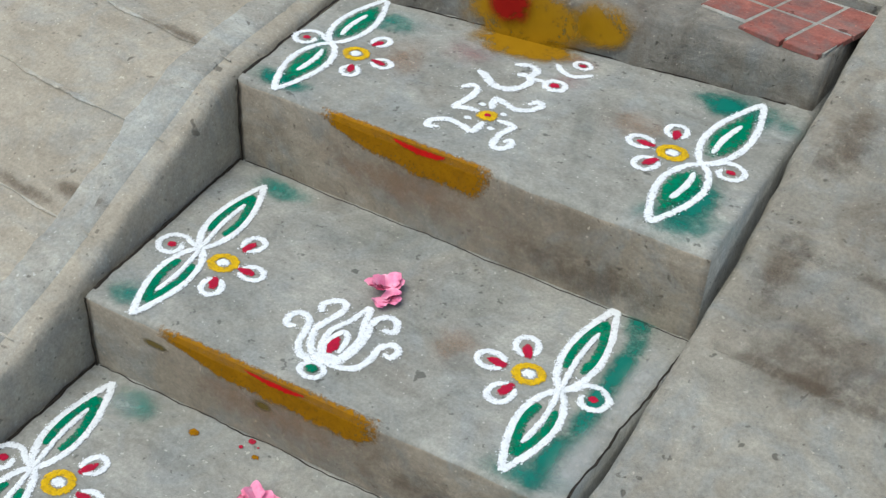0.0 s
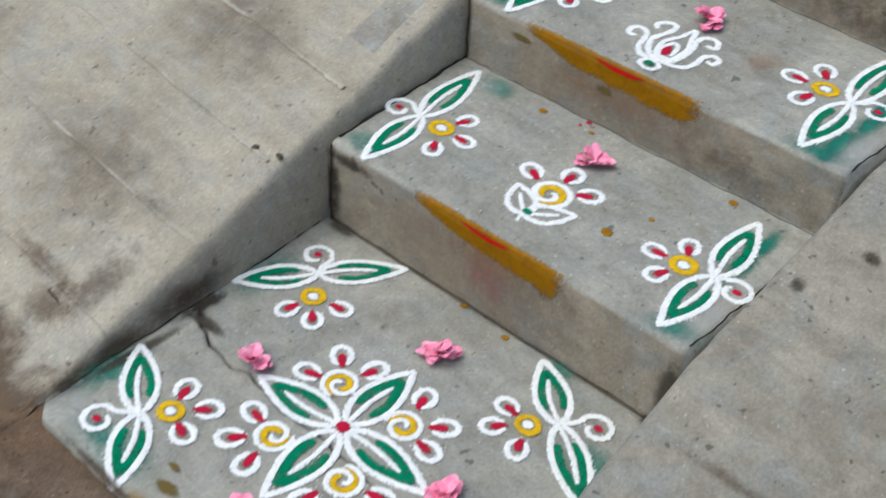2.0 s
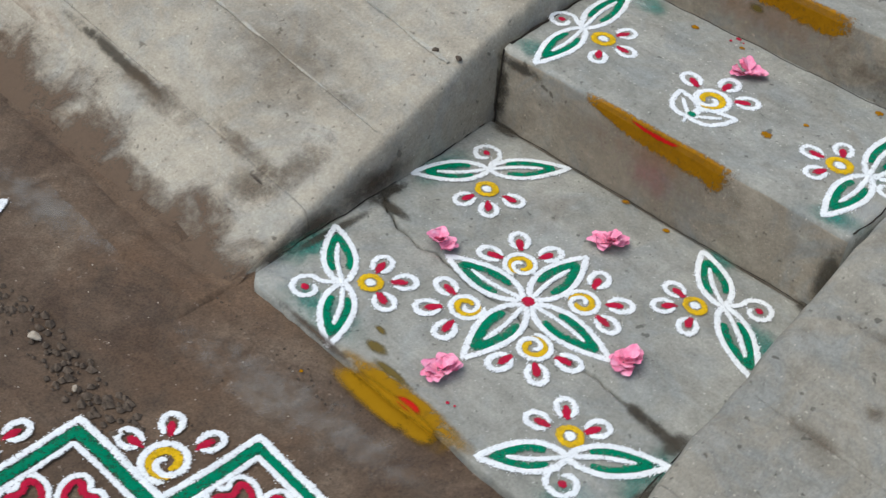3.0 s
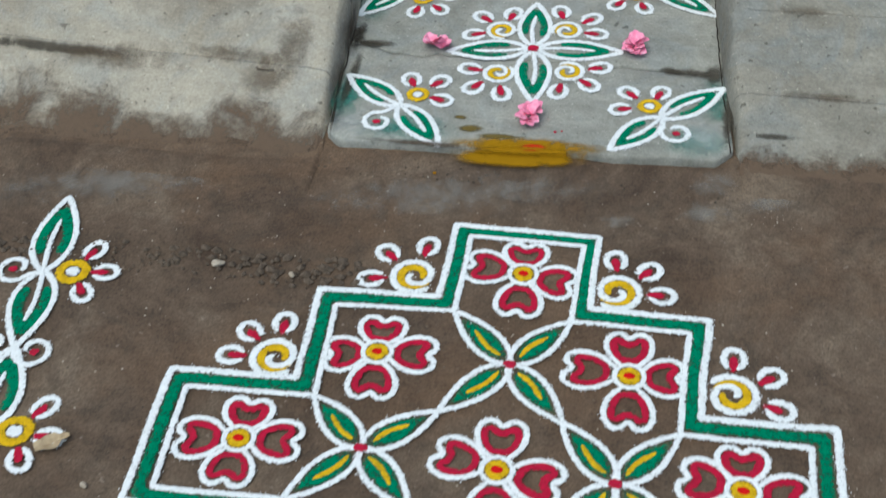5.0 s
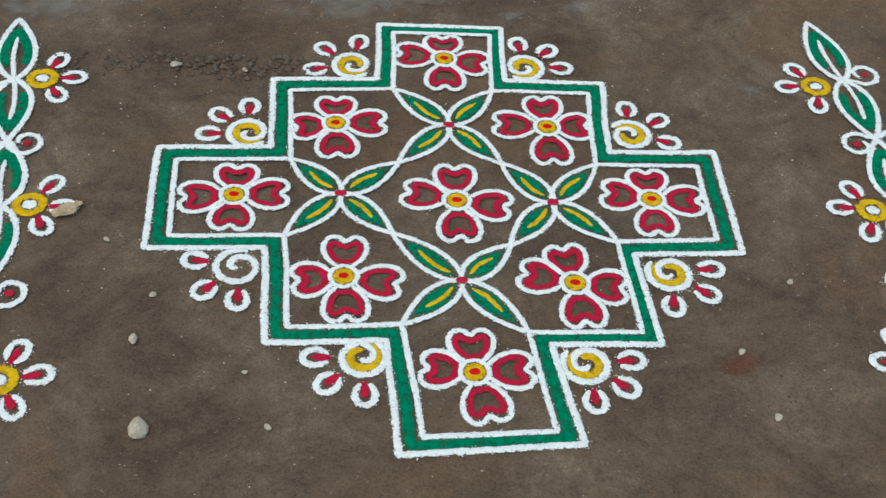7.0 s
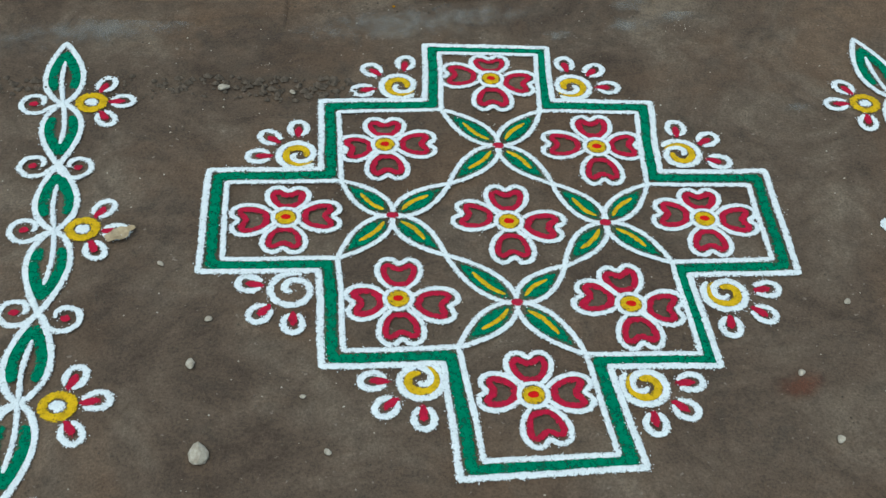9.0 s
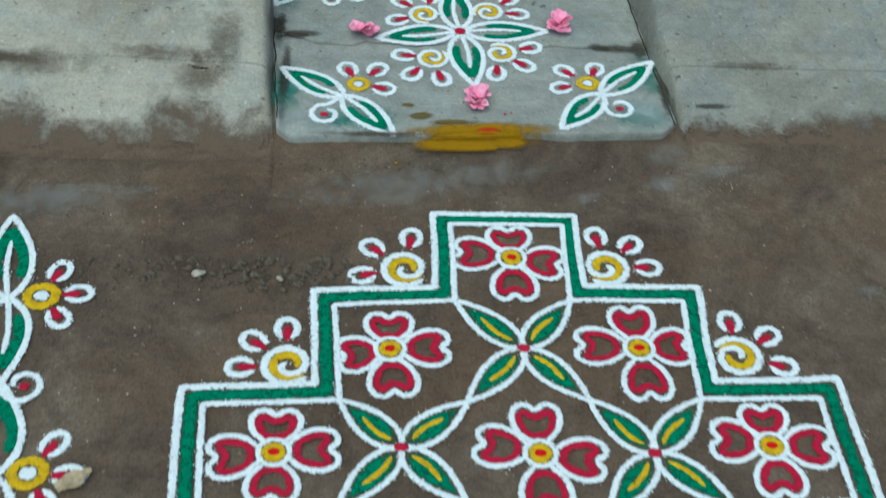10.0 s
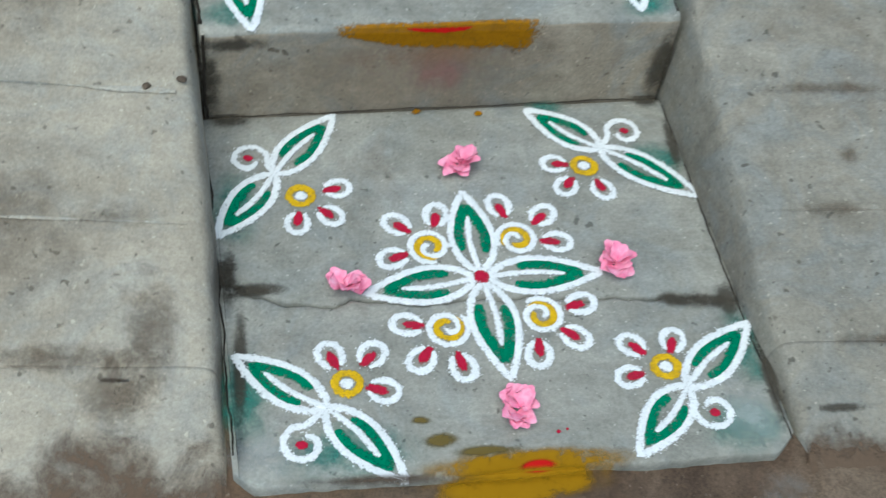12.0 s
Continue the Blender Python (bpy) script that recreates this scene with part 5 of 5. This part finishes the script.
for x, y, z, sx, sy in ((-0.2, 0.07, Z_LAND, 0.2, 0.015),):
    stain("earth_film", "thin earth film on the slab's street edge", S_EARTH, x, y, z, sx, sy)


# ---- small spots, crumbs and stones ----
def spot(name, label, mat, x, y, z, r):
    ob = new(name)
    ob.location = (x, y, z)
    tagged(ob, label, "spot", "spilled spots")
    pts = [V(x, y) + V(math.cos(a), 0.8 * math.sin(a)) * r * (1 + 0.3 * wob(x + a, y, 0, 3)) for a in [k * math.pi / 9 for k in range(18)]]
    fill("drop", pts, mat, flat(z), ob, h=0.0015)


for x, y, z, r in ((0.095, 1.039, Z_1, 0.013), (0.128, 1.137, Z_1, 0.007), (-0.263, 1.253, Z_1, 0.010), (0.204, 1.307, Z_1, 0.011), (-0.14, 1.27, Z_1, 0.007), (-0.083, 0.845, Z_LAND, 0.009), (0.035, 0.842, Z_LAND, 0.009), (-0.155, -0.0, 0.001, 0.005)):
    spot("turmeric_spot", "small dried turmeric spot on cement", M_TURMERIC, x, y, z, r)
for x, y, z, r in ((-0.168, 1.296, Z_1, 0.008), (-0.175, 1.275, Z_1, 0.005), (-0.15, 1.29, Z_1, 0.003), (0.086, 0.145, Z_LAND, 0.004), (0.10, 0.15, Z_LAND, 0.003)):
    spot("crimson_spot", "tiny crimson powder spot on cement", M_RED, x, y, z, r)


def flower(x, y, z, seed, size=1.0, label="fresh pink blossom lying on cement", long=1.25):
    """A crumpled blossom cluster: round, cupped petals in two or three loose whorls."""
    rnd = random.Random(seed)
    t = tagged(new("pink_blossom"), label, "flower", "pink blossoms on the steps")
    t.location = (x, y, z)
    t.rotation_euler = (0, 0, rnd.uniform(0, 6.28))
    hubs = [(0.009 * long, 0.0, 0.0), (-0.009 * long, 0.004, 0.002), (0.0, -0.003, 0.009)]
    for k in range(17):
        hx, hy, hz = hubs[k % 3]
        ang = k * 2.25 + rnd.uniform(-0.4, 0.4)
        length = 0.034 * size * rnd.uniform(0.85, 1.15)
        wide = 0.040 * size * rnd.uniform(0.85, 1.15)
        rise = rnd.uniform(0.15, 0.7) if k % 3 < 2 else rnd.uniform(0.5, 1.1)
        bm = bmesh.new()
        n = 6
        m = Matrix.Rotation(ang, 4, "Z") @ Matrix.Rotation(-rise, 4, "Y")
        vs = []
        for j in range(n + 1):
            row = []
            for i in range(n + 1):
                v, u = j / n, 2 * i / n - 1
                w = wide / 2 * (0.14 + 0.86 * math.sin(math.pi * 0.5 * min(1, 1.25 * v)))
                fr = 0.0016 * size * v * math.sin(7 * u + k * 2.0 + 2 * v)
                p = Vector((length * v * (1 - 0.42 * u * u * v), w * u * (1 - 0.30 * v ** 3), 0.003 + 0.007 * u * u * v - 0.006 * v ** 3 + 0.004 * v + fr))
                q = m @ p + Vector((hx * size, hy * size, hz * size + 0.003))
                row.append(bm.verts.new((q.x, q.y, max(q.z, 0.001))))
            vs.append(row)
        for a, b in zip(vs, vs[1:]):
            for i in range(n):
                bm.faces.new((a[i], a[i + 1], b[i + 1], b[i]))
        smooth(part("petal", bm, M_PETAL, t))


flower(-0.011, 0.706, Z_LAND, 1)
flower(-0.230, 0.425, Z_LAND, 2)
flower(0.236, 0.474, Z_LAND, 3)
flower(0.028, 0.187, Z_LAND, 4)
flower(-0.065, 1.187, Z_1, 5, 0.95, "fresh pink blossom lying on the lowest step")
flower(-0.112, 1.597, Z_2, 6, 1.05, "fresh pink blossom lying on the middle step")


def stone(name, x, y, z, r, seed, mat, label, category, group=""):
    bm = bmesh.new()
    bmesh.ops.create_icosphere(bm, subdivisions=2, radius=r)
    for v in bm.verts:
        k = 1 + 0.45 * wob(v.co.x / r + seed, v.co.y / r, v.co.z / r, 0.9)
        v.co = Vector((v.co.x * k * 1.15, v.co.y * k * 0.85, v.co.z * k * 0.6))
    ob = part(name, bm, mat)
    ob.location = (x, y, z + 0.35 * r)
    ob.rotation_euler = (0, 0, seed * 1.7)
    return tagged(ob, label, category, group)


stone("stone", -0.470, -1.328, 0, 0.021, 1, M_PEBBLE, "pale angular stone on bare earth", "stone", "loose stones")
for k, (x, y, r) in enumerate(((-0.536, -0.33, 0.012), (-0.51, -1.13, 0.009), (-0.49, -1.02, 0.007), (-0.38, -0.34, 0.006), (0.62, -1.13, 0.007), (-0.25, -1.32, 0.006), (0.75, -0.95, 0.007), (-0.60, -0.88, 0.006), (0.66, -1.28, 0.008), (-0.30, -1.20, 0.005))):
    stone("stone", x, y, 0, r, k + 2, M_PEBBLE, "small pale pebble on bare earth", "stone", "loose stones")
for k, (x, y) in enumerate(((-0.500, 0.712), (-0.557, 0.695))):
    stone("stone", x, y, z_left(x, y), 0.008, k + 20, M_GRIT, "small dark chip on the cement apron", "stone", "loose stones")


def dry_leaf():
    bm = bmesh.new()
    n = 8
    g = []
    for j in range(n + 1):
        v = j / n
        w = 0.018 * math.sin(math.pi * min(0.97, 0.06 + v * 0.9)) ** 0.6 * (1 + 0.9 * wob(v * 7, 1.4))
        g.append([bm.verts.new((0.075 * v, w * u, 0.003 + 0.005 * abs(u) + 0.004 * wob(v * 3, u))) for u in (-1, -0.5, 0, 0.5, 1)])
    for a, b in zip(g, g[1:]):
        for i in range(4):
            bm.faces.new((a[i], a[i + 1], b[i + 1], b[i]))
    ob = part("dry_leaf", bm, M_DRY)
    ob.location = (-0.715, -0.822, 0.001)
    ob.rotation_euler = (0, 0, 0.62)
    ob.scale = (0.85, 1.0, 1.0)
    tagged(ob, "torn pale dry leaf on bare earth", "leaf")


dry_leaf()


def crumbs(name, spots, mat, label, seed):
    """Many loose grains as one scatter."""
    rnd = random.Random(seed)
    verts, faces = [], []
    for x0, x1, y0, y1, count, r0, r1 in spots:
        for _ in range(count):
            x, y, r = rnd.uniform(x0, x1), rnd.uniform(y0, y1), rnd.uniform(r0, r1) ** 1.0
            b = len(verts)
            a0 = rnd.uniform(0, 6.28)
            for k in range(5):
                a = a0 + k * 1.257
                rr = r * rnd.uniform(0.7, 1.3)
                verts.append((x + rr * math.cos(a), y + 0.8 * rr * math.sin(a), -0.002))
            verts.append((x + rnd.uniform(-0.2, 0.2) * r, y, 0.75 * r - 0.001))
            faces += [(b + k, b + (k + 1) % 5, b + 5) for k in range(5)]
    me = bpy.data.meshes.new(name)
    me.from_pydata(verts, [], faces)
    me.materials.append(mat)
    tagged(new(name, me), label, "grit", kind="stuff")


crumbs("grit", [(-1.3, 1.3, -1.9, 0.03, 900, 0.001, 0.0028), (-1.2, -0.22, -0.37, -0.29, 190, 0.002, 0.009), (-0.66, -0.24, -0.35, -0.28, 60, 0.005, 0.013), (-1.15, -0.95, -0.35, -0.31, 40, 0.005, 0.012), (-1.3, -0.42, -0.09, 0.03, 150, 0.0015, 0.005), (0.48, 1.3, -0.05, 0.06, 120, 0.0015, 0.004), (-0.45, 0.5, -0.02, 0.05, 120, 0.0015, 0.004)], M_GRIT, "dark crumbs of earth scattered on the street", 11)
crumbs("sand", [(-1.3, 1.3, -1.9, 0.03, 420, 0.0008, 0.0026), (0.5, 0.62, -0.08, 0.04, 60, 0.001, 0.003)], M_PEBBLE, "pale sand grains scattered on the earth", 12)


def crack(name, pts, w, seed, label, nrm):
    """A crack drawn as a thin, uneven, near-black trail along a joint; its depth is painted."""
    bm = bmesh.new()
    p = [Vector(q) for q in pts]
    line = []
    for a, b in zip(p, p[1:]):
        k = max(2, int((b - a).length / 0.008))
        line += [a.lerp(b, i / k) for i in range(k)]
    line.append(p[-1])
    rows = []
    nv = Vector(nrm)
    for i, q in enumerate(line):
        t = (line[min(i + 1, len(line) - 1)] - line[max(i - 1, 0)]).normalized()
        s = t.cross(nv).normalized()
        mid = q + s * 0.005 * noise.noise(q * 14 + Vector((seed, 0, 0))) + s * 0.0025 * noise.noise(q * 60)
        half = w * (0.55 + 0.6 * abs(noise.noise(q * 25 + Vector((0, seed, 0)))))
        rows.append([bm.verts.new(mid + s * half * f + nv * h) for f, h in ((-1, 0.0004), (0, 0.0016), (1, 0.0004))])
    for a, b in zip(rows, rows[1:]):
        for k in range(2):
            bm.faces.new((a[k], b[k], b[k + 1], a[k + 1]))
    bmesh.ops.recalc_face_normals(bm, faces=bm.faces)
    tagged(part(name, bm, M_CRACK), label, "crack", "cracks along the steps")


LAB = "crack where step meets apron, its depth painted near-black"
for y0, y1, z, zl in ((0.85, 1.28, Z_1, Z_LAND), (1.30, 1.78, Z_2, Z_1), (1.80, 2.28, Z_3, Z_2)):
    crack("crack", [(side(LEFT, lerp(y0, y1, k / 8)) + 0.001, lerp(y0, y1, k / 8), z) for k in range(9)], 0.0048, y0, LAB, (0, 0, 1))
crack("crack", [(side(LEFT, lerp(0.12, 0.82, k / 10)) - 0.006, lerp(0.12, 0.82, k / 10), Z_LAND) for k in range(11)], 0.0021, 3.1, LAB, (0, 0, 1))
for y, z0, z1 in ((0.828, Z_LAND, Z_1), (1.278, Z_1, Z_2), (1.780, Z_2, Z_3)):
    crack("crack", [(side(LEFT, y) + 0.004, y - 0.003, lerp(z0, z1, k / 4)) for k in range(5)], 0.004, y * 3, LAB, (0, -1, 0))
for y0, y1, z in ((0.91, 1.34, Z_1), (1.37, 1.81, Z_2)):
    crack("crack", [(side(RIGHT, lerp(y0, y1, k / 8)) - 0.002, lerp(y0, y1, k / 8), z) for k in range(9)], 0.0028, y0 * 2, LAB, (0, 0, 1))
crack("crack", [(side(RIGHT, lerp(0.12, 0.87, k / 10)) + 0.005, lerp(0.12, 0.87, k / 10), Z_LAND) for k in range(11)], 0.002, 7.7, LAB, (0, 0, 1))
for front, z in ((((-0.465, 0.829), (0.39, 0.892)), Z_LAND), (((-0.515, 1.281), (0.385, 1.350)), Z_1), (((-0.595, 1.782), (0.385, 1.820)), Z_2)):
    (ax, ay), (bx, by) = front
    crack("crack", [(lerp(ax, bx, k / 12), lerp(ay, by, k / 12) - 0.003, z) for k in range(13)], 0.0017, ay * 5, "thin near-black line painted along a riser's foot", (0, 0, 1))
crack("crack", [(lerp(-0.60, 0.30, k / 12), 2.338 + 0.155 * lerp(-0.60, 0.30, k / 12), Z_3) for k in range(13)], 0.005, 5.5, "dark broken crack along the threshold's foot", (0, 0, 1))


def loose_powder():
    """White grains scattered beside the drawn lines."""
    verts, faces = [], []
    for x, y, z, r in SPECKS:
        b = len(verts)
        verts += [(x - r, y - 0.6 * r, z), (x + r, y - r, z), (x + 0.7 * r, y + r, z), (x - 0.8 * r, y + 0.8 * r, z)]
        faces.append((b, b + 1, b + 2, b + 3))
    me = bpy.data.meshes.new("loose_powder")
    me.from_pydata(verts, [], faces)
    uv = me.uv_layers.new()
    for d in uv.data:
        d.uv = (1.5, 0.5)
    me.materials.append(M_WHITE)
    tagged(new("loose_powder", me), "loose white powder grains beside the drawn lines", "powder", kind="stuff")


loose_powder()


def mortar_seam(y, x0, x1, z_of, seed):
    """A pale, broken lip of cement smeared along an apron joint."""
    bm = bmesh.new()
    n = int(abs(x1 - x0) / 0.006)
    rows = []
    for k in range(n + 1):
        x = lerp(x0, x1, k / n)
        show = noise.noise(Vector((x * 9, seed, 0))) + 0.22
        half = 0.0085 * max(0.0, min(1.0, 2.2 * show)) * (0.75 + 0.5 * noise.noise(Vector((x * 70, seed, 3))))
        yc = y + 0.0035 * noise.noise(Vector((x * 12, seed, 7)))
        half = max(half, 0.0005)
        rows.append([bm.verts.new((x, yc + half * f, z_of(x, yc) + h)) for f, h in ((-1, 0.0010), (-0.4, 0.0034), (0.4, 0.0034), (1, 0.0010))])
    for a, b in zip(rows, rows[1:]):
        for k in range(3):
            bm.faces.new((a[k], b[k], b[k + 1], a[k + 1]))
    bmesh.ops.recalc_face_normals(bm, faces=bm.faces)
    tagged(part("mortar_seam", bm, M_SEAM), "pale broken lip of cement along an apron joint", "mortar seam", "mortar seams")


for k, y in enumerate(JL[2:9]):
    mortar_seam(y, side(LEFT, y) - 0.05, -1.9, z_left, 3.7 * k + 1)


def earth_bank(x0, x1, y0, z_of, seed, reach):
    """Loose earth swept up against the foot of an apron, thinning out over it with a ragged edge."""
    bm = bmesh.new()
    n = int(abs(x1 - x0) / 0.008)
    rows = []
    for k in range(n + 1):
        x = lerp(x0, x1, k / n)
        end = min(1.0, (n - k) / 2)
        over = (0.026 + 0.030 * noise.noise(Vector((x * 7, seed, 0))) + 0.016 * noise.noise(Vector((x * 31, seed, 2))) + 0.009 * noise.noise(Vector((x * 95, seed, 4)))) * end
        over = max(0.006, over + reach * math.exp(-(n - k) * 0.008 / 0.06) * end)
        foot = -0.12 + 0.02 * noise.noise(Vector((x * 9, seed, 8)))
        z = max(0.004, z_of(x, y0))
        prof = ((foot, -0.016), (-0.07, lerp(-0.016, 0.25 * z + 0.002, end)), (-0.03, lerp(-0.016, 0.75 * z + 0.004, end)), (0.0, lerp(-0.012, z + 0.0045, end)), (0.55 * over, lerp(-0.010, z_of(x, y0 + 0.55 * over) + 0.0045, end)), (over, z_of(x, y0 + over) - 0.002))
        rows.append([bm.verts.new((x, y0 + d, h + 0.0016 * noise.noise(Vector((x * 60, d * 60, seed))))) for d, h in prof])
    for a, b in zip(rows, rows[1:]):
        for i in range(len(a) - 1):
            bm.faces.new((a[i], b[i], b[i + 1], a[i + 1]))
    bmesh.ops.recalc_face_normals(bm, faces=bm.faces)
    tagged(smooth(part("earth_bank", bm, M_EARTH)), "loose brown earth swept against the apron's foot", "earth", kind="stuff")


earth_bank(-2.3, side(LEFT, 0.0) - 0.004, -0.01, z_left, 2.0, 0.075)
earth_bank(2.3, side(RIGHT, 0.08) + 0.014, 0.075, z_right, 9.0, 0.02)


def foot_film(line, z_of, sign, y0, reach, seed):
    """Earth washed up over the foot of an apron."""
    bm = bmesh.new()
    uv = bm.loops.layers.uv.verify()
    n, m = 70, 10
    rows = []
    for k in range(n + 1):
        dx = 0.020 + 1.75 * (k / n) ** 1.5
        drop = 0.006 if dx < 0.027 else (0.002 if dx < 0.04 else 0.0)
        far = reach * (1.0 + 0.5 * noise.noise(Vector((dx * 4, seed, 0))))
        row = []
        for j in range(m + 1):
            y = y0 + far * j / m
            x = side(line, y) + sign * dx
            row.append((bm.verts.new((x, y, z_of(x, y) + 0.0054 - drop)), 1 - j / m))
        rows.append(row)
    for a, b in zip(rows, rows[1:]):
        for j in range(m):
            quad = (a[j], b[j], b[j + 1], a[j + 1])
            f = bm.faces.new([v for v, _ in quad])
            for lp, (_, e) in zip(f.loops, quad):
                lp[uv].uv = (e, 0.5)
    bmesh.ops.recalc_face_normals(bm, faces=bm.faces)
    tagged(part("washed_earth", bm, M_FILM), "brown earth washed over the foot of the cement apron", "earth", kind="stuff")


foot_film(LEFT, z_left, -1, -0.012, 0.22, 4.0)
foot_film(RIGHT, z_right, 1, 0.065, 0.11, 6.0)
